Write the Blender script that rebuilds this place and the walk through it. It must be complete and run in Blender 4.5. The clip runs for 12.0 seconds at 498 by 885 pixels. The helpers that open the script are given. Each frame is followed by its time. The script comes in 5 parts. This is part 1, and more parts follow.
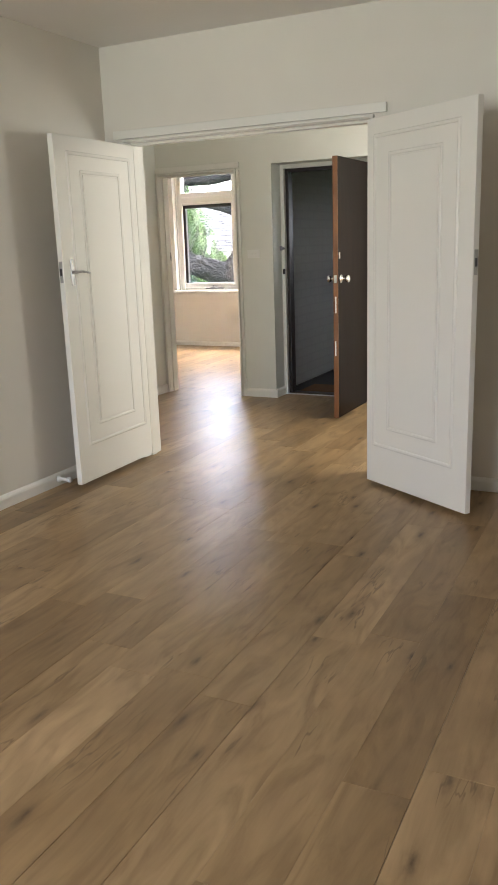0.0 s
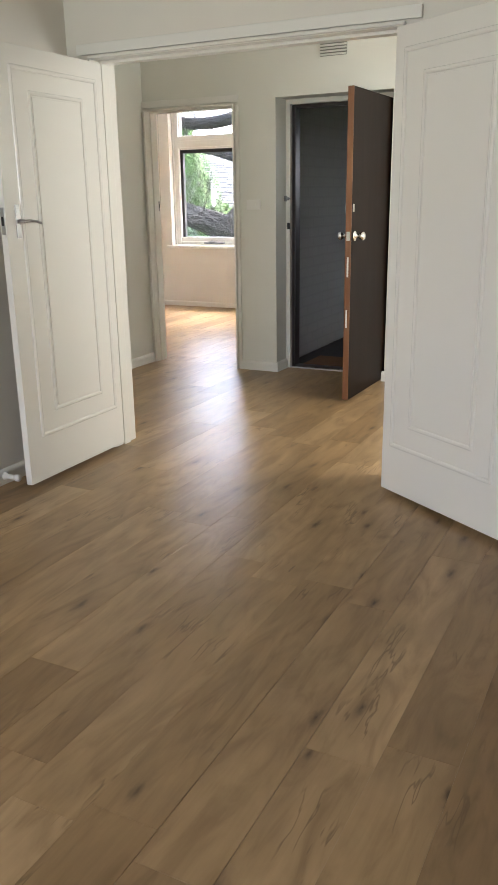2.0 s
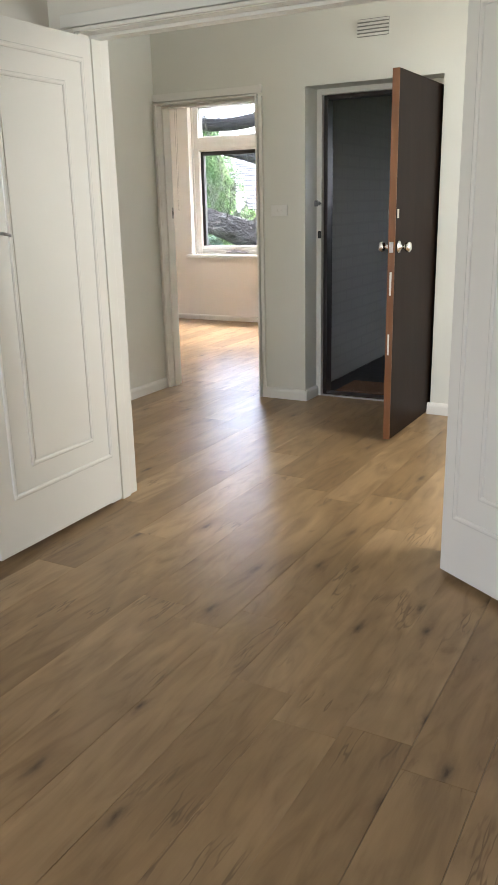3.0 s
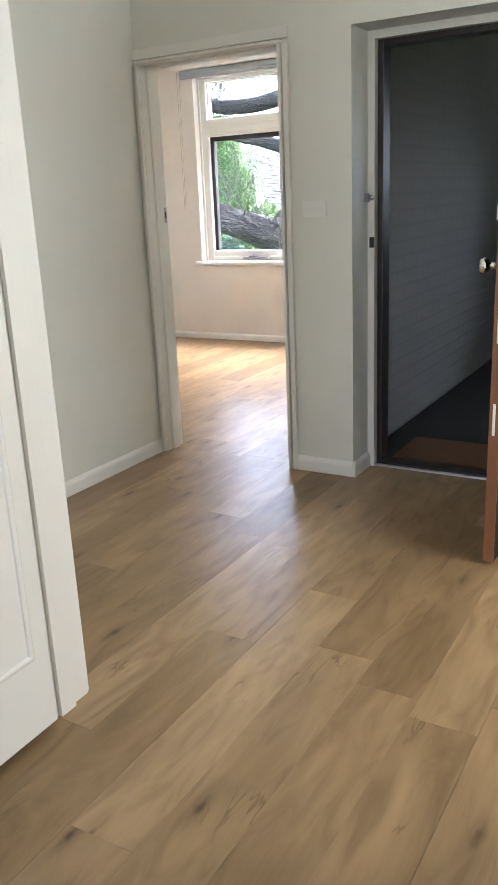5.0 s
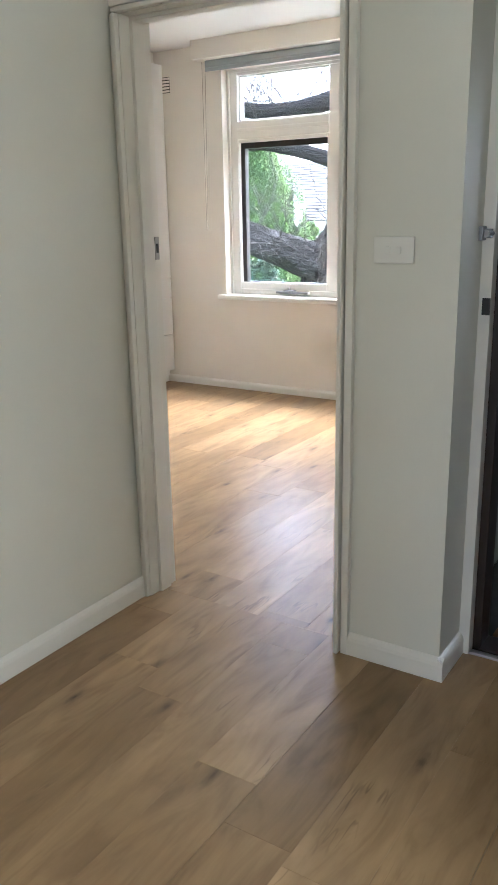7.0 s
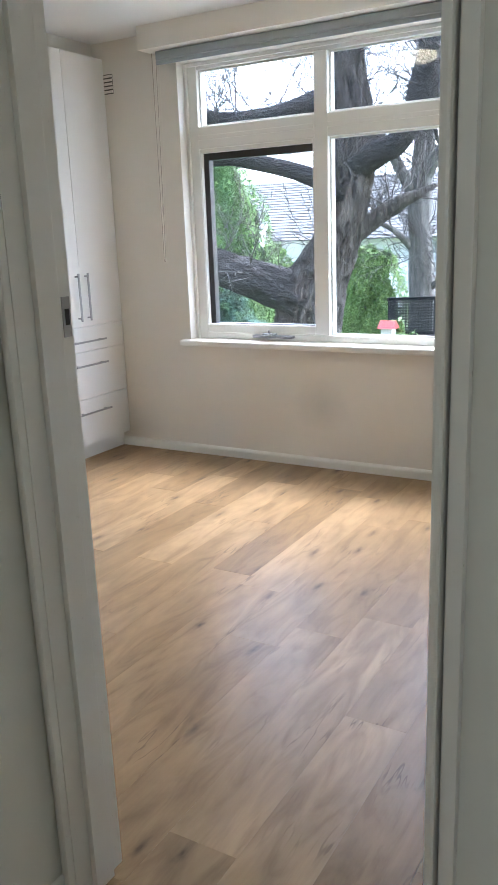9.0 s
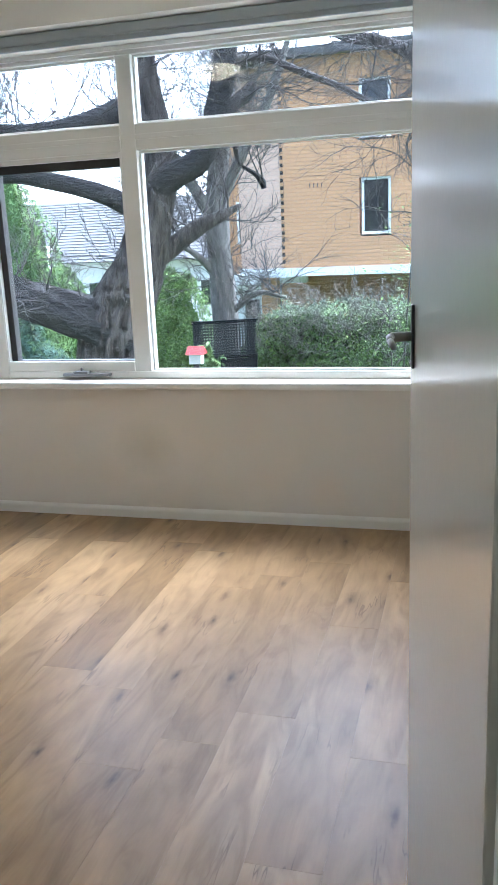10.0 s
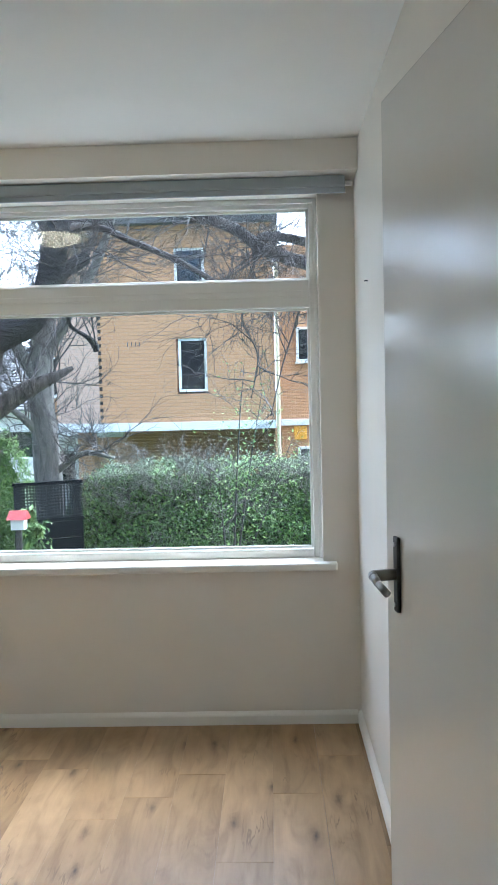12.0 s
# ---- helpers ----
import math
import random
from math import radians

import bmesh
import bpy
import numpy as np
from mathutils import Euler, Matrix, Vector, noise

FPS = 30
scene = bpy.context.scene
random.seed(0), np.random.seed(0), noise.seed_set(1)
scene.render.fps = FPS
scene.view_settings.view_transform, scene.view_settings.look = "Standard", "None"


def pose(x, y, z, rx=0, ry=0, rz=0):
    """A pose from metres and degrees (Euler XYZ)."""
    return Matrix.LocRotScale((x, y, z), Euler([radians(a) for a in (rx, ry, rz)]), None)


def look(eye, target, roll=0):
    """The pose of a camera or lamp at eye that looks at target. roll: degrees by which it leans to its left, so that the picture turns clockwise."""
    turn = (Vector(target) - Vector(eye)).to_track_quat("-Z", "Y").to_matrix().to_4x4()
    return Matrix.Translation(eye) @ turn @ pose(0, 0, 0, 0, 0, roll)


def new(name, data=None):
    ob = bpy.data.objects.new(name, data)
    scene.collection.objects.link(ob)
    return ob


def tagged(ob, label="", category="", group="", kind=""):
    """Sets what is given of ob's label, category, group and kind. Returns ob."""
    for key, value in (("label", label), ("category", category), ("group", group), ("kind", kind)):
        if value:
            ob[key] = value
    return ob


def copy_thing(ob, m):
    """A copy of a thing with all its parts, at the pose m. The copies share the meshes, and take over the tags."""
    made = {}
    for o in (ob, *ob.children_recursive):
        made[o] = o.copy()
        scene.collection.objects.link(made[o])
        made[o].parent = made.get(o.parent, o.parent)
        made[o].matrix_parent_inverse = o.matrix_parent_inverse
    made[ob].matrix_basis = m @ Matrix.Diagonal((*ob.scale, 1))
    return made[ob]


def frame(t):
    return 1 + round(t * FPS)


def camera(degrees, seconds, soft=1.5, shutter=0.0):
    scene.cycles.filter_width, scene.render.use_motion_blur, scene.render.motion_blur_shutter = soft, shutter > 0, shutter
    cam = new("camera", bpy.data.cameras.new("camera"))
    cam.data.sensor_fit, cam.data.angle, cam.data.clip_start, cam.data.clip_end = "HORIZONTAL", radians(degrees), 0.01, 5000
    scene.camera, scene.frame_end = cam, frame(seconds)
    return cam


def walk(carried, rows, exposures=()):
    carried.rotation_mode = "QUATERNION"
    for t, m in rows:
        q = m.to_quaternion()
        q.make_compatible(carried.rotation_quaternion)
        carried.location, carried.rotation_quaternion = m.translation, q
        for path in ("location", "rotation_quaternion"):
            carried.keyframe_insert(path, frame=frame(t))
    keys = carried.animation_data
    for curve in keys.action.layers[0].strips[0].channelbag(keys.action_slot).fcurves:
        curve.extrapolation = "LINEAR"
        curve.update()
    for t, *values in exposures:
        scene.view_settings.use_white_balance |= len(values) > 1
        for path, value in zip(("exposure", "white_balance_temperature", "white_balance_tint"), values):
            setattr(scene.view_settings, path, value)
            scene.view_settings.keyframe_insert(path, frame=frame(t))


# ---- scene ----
cam = camera(34.5, 12.0)
PATH = [
    (0, (0.569, 0.332, 1.42), (-0.3, 2.068, 0.938), -2.0),
    (0.5, (0.546, 0.381, 1.397), (-0.262, 2.127, 0.849), -1.8),
    (1, (0.507, 0.605, 1.389), (-0.299, 2.338, 0.8), -1.1),
    (1.5, (0.416, 0.866, 1.39), (-0.416, 2.584, 0.794), -0.7),
    (2, (0.23, 1.206, 1.385), (-0.639, 2.909, 0.799), -0.9),
    (2.5, (0.052, 1.608, 1.386), (-0.852, 3.295, 0.807), -1.1),
    (3, (-0.142, 1.974, 1.378), (-1.071, 3.65, 0.806), -1.3),
    (5, (-0.983, 3.503, 1.392), (-1.961, 5.146, 0.808), -2.6),
    (5.5, (-1.178, 3.846, 1.416), (-2.164, 5.487, 0.835), -2.4),
    (6, (-1.378, 4.205, 1.415), (-2.377, 5.841, 0.845), -2.1),
    (6.5, (-1.563, 4.575, 1.432), (-2.582, 6.202, 0.87), -1.6),
    (7, (-1.79, 4.911, 1.432), (-2.835, 6.526, 0.883), -1.1),
    (7.2, (-1.864, 5.023, 1.433), (-2.916, 6.641, 0.909), -1.3),
    (8.8, (-2.468, 5.881, 1.468), (-3.479, 7.53, 0.962), -2.2),
    (9, (-2.544, 6.016, 1.466), (-3.524, 7.684, 0.962), -2.2),
    (9.5, (-2.724, 6.237, 1.467), (-3.52, 8.005, 0.974), -1.7),
    (9.9, (-2.903, 6.394, 1.482), (-3.466, 8.255, 1.011), -2.0),
    (10, (-2.92, 6.437, 1.489), (-3.44, 8.309, 1.013), -2.5),
    (10.5, (-2.991, 6.628, 1.492), (-3.287, 8.549, 1.02), -1.9),
    (11, (-3.072, 6.683, 1.55), (-3.116, 8.652, 1.198), -2.7),
    (11.5, (-3.157, 6.691, 1.584), (-3.164, 8.682, 1.392), -2.3),
    (12, (-3.209, 6.713, 1.602), (-3.263, 8.709, 1.476), -1.4),
]
walk(cam, [(t, look(eye, target, roll)) for t, eye, target, roll in PATH],
     [(0.0, 3.4, 5750, 12), (3.0, 3.4, 5550, 12), (5.0, 3.5, 5300, 12), (7.0, 3.35, 5200, 10), (9.0, 2.8, 5000, 8), (10.3, 2.5, 4850, 5), (12.0, 2.4, 4850, 4)])

# ---- world, sun, lamps ----
world = bpy.data.worlds.new("sky")
scene.world = world
world.use_nodes = True
wn = world.node_tree.nodes
sky = wn.new("ShaderNodeTexSky")
sky.sky_type = 'NISHITA'
sky.sun_disc = False
sky.sun_elevation = radians(55)
sky.sun_rotation = radians(25)
sky.air_density, sky.dust_density, sky.ozone_density = 1.0, 7.0, 1.5
wn["Background"].inputs["Strength"].default_value = 0.15
world.node_tree.links.new(sky.outputs["Color"], wn["Background"].inputs["Color"])

sun = new("sun", bpy.data.lights.new("sun", 'SUN'))
sun.data.energy, sun.data.angle, sun.data.color = 3.8, radians(150), (1.0, 0.98, 0.96)
# the sun stands at azimuth 25 degrees, 55 degrees high, spread wide by the cloud
sun.matrix_world = look((0, 0, 0), (-math.sin(radians(25)) * math.cos(radians(55)), -math.cos(radians(25)) * math.cos(radians(55)), -math.sin(radians(55))))


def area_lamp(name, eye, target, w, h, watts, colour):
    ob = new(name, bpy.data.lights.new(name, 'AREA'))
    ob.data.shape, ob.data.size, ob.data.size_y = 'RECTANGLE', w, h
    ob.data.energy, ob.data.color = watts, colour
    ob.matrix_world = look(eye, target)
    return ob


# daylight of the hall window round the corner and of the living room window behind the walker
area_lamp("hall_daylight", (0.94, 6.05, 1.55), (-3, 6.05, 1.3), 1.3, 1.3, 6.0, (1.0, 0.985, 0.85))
area_lamp("window_daylight", (-1.45, -2.05, 1.62), (-1.1, 5, 1.2), 2.0, 1.5, 11.0, (1.0, 0.95, 0.87))

# ---- materials ----
def material(name, colour, rough=0.5, metal=0.0, spec=0.5):
    m = bpy.data.materials.new(name)
    m.use_nodes = True
    b = m.node_tree.nodes["Principled BSDF"]
    b.inputs["Base Color"].default_value = (*colour, 1)
    b.inputs["Roughness"].default_value = rough
    b.inputs["Metallic"].default_value = metal
    b.inputs["Specular IOR Level"].default_value = spec
    return m


class Nodes:
    """Short names for wiring a material."""
    def __init__(self, m):
        self.t = m.node_tree
        self.b = self.t.nodes["Principled BSDF"]

    def add(self, kind, **values):
        n = self.t.nodes.new(kind)
        for k, v in values.items():
            n.inputs[k.replace("_", " ")].default_value = v
        return n

    def wire(self, a, b):
        self.t.links.new(a, b)

    def where(self, scale=(1, 1, 1), local=False):
        mp = self.add("ShaderNodeMapping")
        mp.inputs["Scale"].default_value = scale
        if local:
            src = self.add("ShaderNodeTexCoord").outputs["Object"]
        else:
            src = self.add("ShaderNodeNewGeometry").outputs["Position"]
        self.wire(src, mp.inputs["Vector"])
        return mp.outputs["Vector"]

    def noise(self, vec, scale, detail=4.0, rough=0.55):
        n = self.add("ShaderNodeTexNoise", Scale=scale, Detail=detail, Roughness=rough)
        self.wire(vec, n.inputs["Vector"])
        return n.outputs["Fac"]

    def ramp(self, fac, stops):
        r = self.add("ShaderNodeValToRGB")
        e = r.color_ramp.elements
        while len(e) < len(stops):
            e.new(0.5)
        for el, (p, c) in zip(e, stops):
            el.position, el.color = p, (*c, 1)
        self.wire(fac, r.inputs["Fac"])
        return r.outputs["Color"]

    def mix(self, a, b, fac, how='MIX'):
        n = self.t.nodes.new("ShaderNodeMix")
        n.data_type, n.blend_type = 'RGBA', how
        for idx, v in ((0, fac), (6, a), (7, b)):
            if hasattr(v, "is_output"):
                self.wire(v, n.inputs[idx])
            elif isinstance(v, tuple):
                n.inputs[idx].default_value = (*v, 1)
            else:
                n.inputs[idx].default_value = v
        return n.outputs[2]

    def bump(self, height, strength, distance):
        n = self.add("ShaderNodeBump", Strength=strength, Distance=distance)
        self.wire(height, n.inputs["Height"])
        self.wire(n.outputs["Normal"], self.b.inputs["Normal"])
        return n

    def math(self, op, a, b=0.0):
        n = self.t.nodes.new("ShaderNodeMath")
        n.operation = op
        for i, v in enumerate((a, b)):
            if hasattr(v, "is_output"):
                self.wire(v, n.inputs[i])
            else:
                n.inputs[i].default_value = v
        return n.outputs[0]


def paint(name, colour, rough, grain=120.0, strength=0.12, spread=0.05):
    """Painted surface: faint roller texture and slight large stains."""
    m = material(name, colour, rough)
    k = Nodes(m)
    v = k.where()
    big = k.noise(v, 1.3, 3)
    dark = tuple(c * (1 - spread) for c in colour)
    light = tuple(min(1, c * (1 + spread * 0.6)) for c in colour)
    fine = k.noise(v, grain, 3)
    k.wire(k.ramp(k.math('ADD', k.math('MULTIPLY', big, 0.85), k.math('MULTIPLY', fine, 0.15)), [(0.3, dark), (0.7, light)]), k.b.inputs["Base Color"])
    k.bump(fine, strength, 0.002)
    k.wire(k.math('ADD', k.math('MULTIPLY', fine, 0.03), rough - 0.015), k.b.inputs["Roughness"])
    return m


WALL = paint("wall_paint", (0.76, 0.72, 0.64), 0.55, 160, 0.04)
k = Nodes(WALL)
far = k.t.nodes.new("ShaderNodeVectorMath")
far.operation = 'DISTANCE'
k.wire(k.where((1.0, 1.0, 1.15)), far.inputs[0])
far.inputs[1].default_value = (-4.64, 10.5, 0.47)
smudge = k.ramp(k.math('ADD', far.outputs["Value"], k.math('MULTIPLY', k.noise(k.where(), 9, 3), 0.10)), [(0.07, (1, 1, 1)), (0.26, (0, 0, 0))])
base = k.b.inputs["Base Color"].links[0].from_socket
k.wire(k.mix(base, (0.42, 0.40, 0.34), k.math('MULTIPLY', smudge, 0.35)), k.b.inputs["Base Color"])
HALL = paint("hall_wall_paint", (0.74, 0.73, 0.655), 0.42, 140, 0.05)
CEIL = paint("ceiling_paint", (0.80, 0.78, 0.74), 0.7, 200, 0.08, 0.03)
TRIM = paint("trim_gloss_paint", (0.80, 0.78, 0.72), 0.28, 90, 0.008, 0.01)
LEAF_PAINT = paint("door_gloss_paint", (0.80, 0.78, 0.72), 0.17, 48, 0.06, 0.015)
LEAF_PAINT.node_tree.nodes["Principled BSDF"].inputs["Specular IOR Level"].default_value = 0.65
FRAME_PAINT = paint("window_frame_paint", (0.80, 0.79, 0.74), 0.32, 220, 0.02, 0.015)
LAMINATE = paint("white_laminate", (0.82, 0.80, 0.76), 0.35, 220, 0.03, 0.015)
PLASTIC = material("white_plastic", (0.80, 0.79, 0.74), 0.35)
DARK_SASH = material("dark_sash_metal", (0.035, 0.032, 0.03), 0.45)
GREY_METAL = material("grey_winder_metal", (0.25, 0.25, 0.26), 0.4, 0.7)
CHROME = material("chrome", (0.75, 0.74, 0.72), 0.16, 1.0)
BLACK_METAL = material("black_metal", (0.018, 0.018, 0.02), 0.32)
STEEL = material("brushed_steel", (0.42, 0.41, 0.40), 0.34, 1.0)
BLIND = paint("grey_blind_cloth", (0.34, 0.37, 0.385), 0.75, 400, 0.15, 0.03)
CORD = material("beige_cord", (0.35, 0.31, 0.25), 0.7)
THRESH = material("threshold_metal", (0.6, 0.6, 0.6), 0.35, 0.9)
SUBFLOOR = material("subfloor", (0.05, 0.04, 0.03), 0.9)


def grain_wood(name, dark, mid, light, rough, along, bump=0.1):
    """Wood with the grain along one axis: fine fibres and broad bands."""
    m = material(name, mid, rough)
    k = Nodes(m)
    info = k.add("ShaderNodeObjectInfo")
    rnd = info.outputs["Random"]
    geo = k.add("ShaderNodeNewGeometry").outputs["Position"]
    shift = k.t.nodes.new("ShaderNodeCombineXYZ")
    k.wire(k.math('MULTIPLY', rnd, 37.0), shift.inputs[0])
    k.wire(k.math('MULTIPLY', rnd, 91.0), shift.inputs[1])
    k.wire(k.math('MULTIPLY', rnd, 13.0), shift.inputs[2])
    add = k.t.nodes.new("ShaderNodeVectorMath")
    k.wire(geo, add.inputs[0])
    k.wire(shift.outputs[0], add.inputs[1])
    v = add.outputs[0]

    def stretched(a, b):
        mp = k.add("ShaderNodeMapping")
        s = [b, b, b]
        s[along] = a
        mp.inputs["Scale"].default_value = s
        k.wire(v, mp.inputs["Vector"])
        return mp.outputs["Vector"]

    wob = k.add("ShaderNodeTexNoise", Scale=1.0, Detail=5.0, Roughness=0.55, Distortion=1.2)
    k.wire(stretched(1.2, 8.0), wob.inputs["Vector"])
    cloud = k.noise(stretched(0.9, 2.6), 1.0, 3, 0.5)
    fine = k.noise(stretched(5.0, 110.0), 1.0, 4, 0.6)
    colour = k.ramp(wob.outputs["Fac"], [(0.30, dark), (0.5, mid), (0.72, light)])
    colour = k.mix(colour, k.ramp(cloud, [(0.3, dark), (0.7, light)]), 0.35)
    colour = k.mix(colour, k.ramp(fine, [(0.3, tuple(c * 0.9 for c in dark)), (0.65, light)]), 0.04)
    shade = k.t.nodes.new("ShaderNodeHueSaturation")
    shade.inputs["Value"].default_value = 0.92
    k.wire(k.math('ADD', k.math('MULTIPLY', k.math('FRACT', k.math('MULTIPLY', rnd, 7.3)), 0.16), 0.92), shade.inputs["Saturation"])
    k.wire(colour, shade.inputs["Color"])
    k.wire(shade.outputs[0], k.b.inputs["Base Color"])
    k.wire(k.math('ADD', k.math('MULTIPLY', cloud, 0.10), rough - 0.05), k.b.inputs["Roughness"])
    k.bump(k.math('ADD', fine, k.math('MULTIPLY', wob.outputs["Fac"], 0.6)), bump, 0.0015)
    return m


def oak_boards(name):
    """Oak-look laminate: each board its own tone, soft cloudy figure along it, few small ragged knots and short cracks."""
    m = material(name, (0.30, 0.21, 0.125), 0.3)
    k = Nodes(m)
    rnd = k.add("ShaderNodeObjectInfo").outputs["Random"]
    shift = k.t.nodes.new("ShaderNodeCombineXYZ")
    for i, f in enumerate((37.0, 91.0, 13.0)):
        k.wire(k.math('MULTIPLY', rnd, f), shift.inputs[i])
    add = k.t.nodes.new("ShaderNodeVectorMath")
    k.wire(k.add("ShaderNodeNewGeometry").outputs["Position"], add.inputs[0])
    k.wire(shift.outputs[0], add.inputs[1])

    def stretched(across, along):
        mp = k.add("ShaderNodeMapping")
        mp.inputs["Scale"].default_value = (across, along, 1.0)
        k.wire(add.outputs[0], mp.inputs["Vector"])
        return mp.outputs["Vector"]

    def swirl(across, along, twist, detail):
        n = k.add("ShaderNodeTexNoise", Scale=1.0, Detail=detail, Roughness=0.5, Distortion=twist)
        k.wire(stretched(across, along), n.inputs["Vector"])
        return n.outputs["Fac"]

    tone = k.ramp(rnd, [(0.0, (0.260, 0.168, 0.080)), (0.3, (0.325, 0.216, 0.108)), (0.7, (0.372, 0.252, 0.130)), (1.0, (0.435, 0.302, 0.162))])
    figure = swirl(11.0, 2.4, 1.8, 6)
    colour = k.mix(tone, k.ramp(figure, [(0.28, (0.66, 0.62, 0.57)), (0.5, (1, 1, 1)), (0.72, (1.20, 1.20, 1.20))]), 0.75, 'MULTIPLY')
    cloud = swirl(6.0, 2.0, 0.8, 8)
    colour = k.mix(colour, k.ramp(cloud, [(0.28, (0.70, 0.67, 0.63)), (0.72, (1.20, 1.20, 1.20))]), 0.75, 'MULTIPLY')
    fibre = k.noise(stretched(150.0, 4.0), 1.0, 3, 0.6)
    colour = k.mix(colour, k.ramp(fibre, [(0.3, (0.82, 0.80, 0.78)), (0.7, (1.08, 1.08, 1.08))]), 0.22, 'MULTIPLY')
    # knots: a cell here and there holds one, soft-rimmed and drawn out along the grain
    vor = k.add("ShaderNodeTexVoronoi", Scale=1.0, Randomness=0.8)
    vor.voronoi_dimensions = '2D'
    k.wire(stretched(7.2, 2.3), vor.inputs["Vector"])
    pick = k.t.nodes.new("ShaderNodeSeparateColor")
    k.wire(vor.outputs["Color"], pick.inputs[0])
    ragged = k.math('ADD', vor.outputs["Distance"], k.math('MULTIPLY', k.math('SUBTRACT', k.noise(stretched(60, 24), 1.0, 4), 0.5), 0.16))
    has = k.math('GREATER_THAN', pick.outputs[0], 0.74)

    def fade(reach):
        v = k.math('MAXIMUM', k.math('SUBTRACT', 1.0, k.math('DIVIDE', ragged, reach)), 0.0)
        return k.math('MULTIPLY', k.math('MINIMUM', k.math('MULTIPLY', v, v), 1.0), has)

    colour = k.mix(colour, (0.135, 0.082, 0.042), k.math('MULTIPLY', fade(0.32), 0.85))
    colour = k.mix(colour, (0.060, 0.034, 0.017), k.math('MULTIPLY', fade(0.13), k.math('ADD', k.math('MULTIPLY', pick.outputs[1], 0.6), 0.35)))
    # short cracks along the grain
    crack = k.math('ABSOLUTE', k.math('SUBTRACT', k.noise(stretched(16.0, 2.0), 1.0, 3, 0.6), 0.5))
    line = k.ramp(crack, [(0.004, (1, 1, 1)), (0.022, (0, 0, 0))])
    some = k.ramp(k.noise(stretched(5.0, 2.6), 1.0, 2), [(0.56, (0, 0, 0)), (0.66, (1, 1, 1))])
    colour = k.mix(colour, (0.12, 0.074, 0.038), k.math('MULTIPLY', k.math('MULTIPLY', line, some), 0.6))
    k.wire(colour, k.b.inputs["Base Color"])
    k.wire(k.math('ADD', k.math('MULTIPLY', cloud, 0.10), 0.29), k.b.inputs["Roughness"])
    k.b.inputs["Specular IOR Level"].default_value = 0.38
    k.bump(k.math('ADD', fibre, k.math('MULTIPLY', figure, 0.5)), 0.03, 0.0012)
    return m


OAK = oak_boards("oak_laminate")
BROWN_DOOR = grain_wood("dark_varnished_door", (0.007, 0.0034, 0.002), (0.012, 0.0058, 0.0032), (0.018, 0.0085, 0.0048), 0.42, 2, 0.05)
BROWN_DOOR.node_tree.nodes["Principled BSDF"].inputs["Specular IOR Level"].default_value = 0.06
ORANGE_EDGE = grain_wood("worn_orange_timber", (0.11, 0.038, 0.009), (0.19, 0.068, 0.016), (0.27, 0.11, 0.03), 0.35, 2, 0.1)
DARK_JAMB = grain_wood("dark_stained_jamb", (0.012, 0.007, 0.005), (0.02, 0.011, 0.008), (0.03, 0.018, 0.012), 0.35, 2, 0.05)


def rough_surface(name, dark, light, scale, rough=0.9, bump=0.4, dist=0.02, stretch=(1, 1, 1)):
    m = material(name, light, rough)
    k = Nodes(m)
    v = k.where(stretch)
    a = k.noise(v, scale, 6, 0.65)
    b = k.noise(v, scale * 0.13, 3)
    c = k.ramp(a, [(0.3, dark), (0.7, light)])
    c = k.mix(c, tuple(x * 0.6 for x in dark), k.math('MULTIPLY', b, 0.35))
    k.wire(c, k.b.inputs["Base Color"])
    k.bump(a, bump, dist)
    return m


COIR = rough_surface("coir_mat", (0.10, 0.045, 0.015), (0.24, 0.12, 0.045), 260, 0.95, 0.8, 0.006)
CONCRETE = rough_surface("landing_concrete", (0.018, 0.017, 0.016), (0.035, 0.033, 0.031), 24, 0.8, 0.3, 0.004)
BARK = rough_surface("fissured_bark", (0.014, 0.012, 0.010), (0.15, 0.128, 0.108), 8, 0.95, 1.0, 0.12, (2.6, 2.6, 0.4))
BARK_DARK = rough_surface("dark_limb_bark", (0.008, 0.007, 0.006), (0.055, 0.048, 0.043), 14, 0.85, 1.0, 0.10, (0.6, 2.2, 2.2))
BARK_PALE = rough_surface("pale_grey_bark", (0.07, 0.065, 0.055), (0.24, 0.22, 0.19), 12, 0.95, 0.8, 0.03, (1.6, 1.6, 0.7))
TWIG = rough_surface("twig_bark", (0.035, 0.030, 0.027), (0.10, 0.088, 0.078), 20, 0.9, 0.3, 0.01)
LAWN = rough_surface("lawn", (0.03, 0.055, 0.015), (0.09, 0.14, 0.04), 14, 0.95, 0.6, 0.05)
FENCE = material("black_fence_paint", (0.010, 0.011, 0.012), 0.9, 0.0, 0.1)
LATTICE = material("weathered_lattice", (0.030, 0.031, 0.032), 0.9, 0.0, 0.1)
SLATE = rough_surface("grey_roof_tile", (0.06, 0.058, 0.055), (0.13, 0.125, 0.12), 5, 0.9, 0.5, 0.05, (0.6, 0.6, 2.5))
RENDER = paint("white_render", (0.72, 0.71, 0.68), 0.8, 40, 0.2, 0.05)
DARK_GLASS = material("dark_window_glass", (0.012, 0.014, 0.016), 0.05, 0.0, 0.8)
RED_ROOF = material("red_painted_tin", (0.30, 0.028, 0.024), 0.6)
CREAM_PIPE = material("cream_downpipe", (0.62, 0.50, 0.30), 0.5)
YELLOW = material("yellow_sign_plate", (0.70, 0.36, 0.04), 0.6)


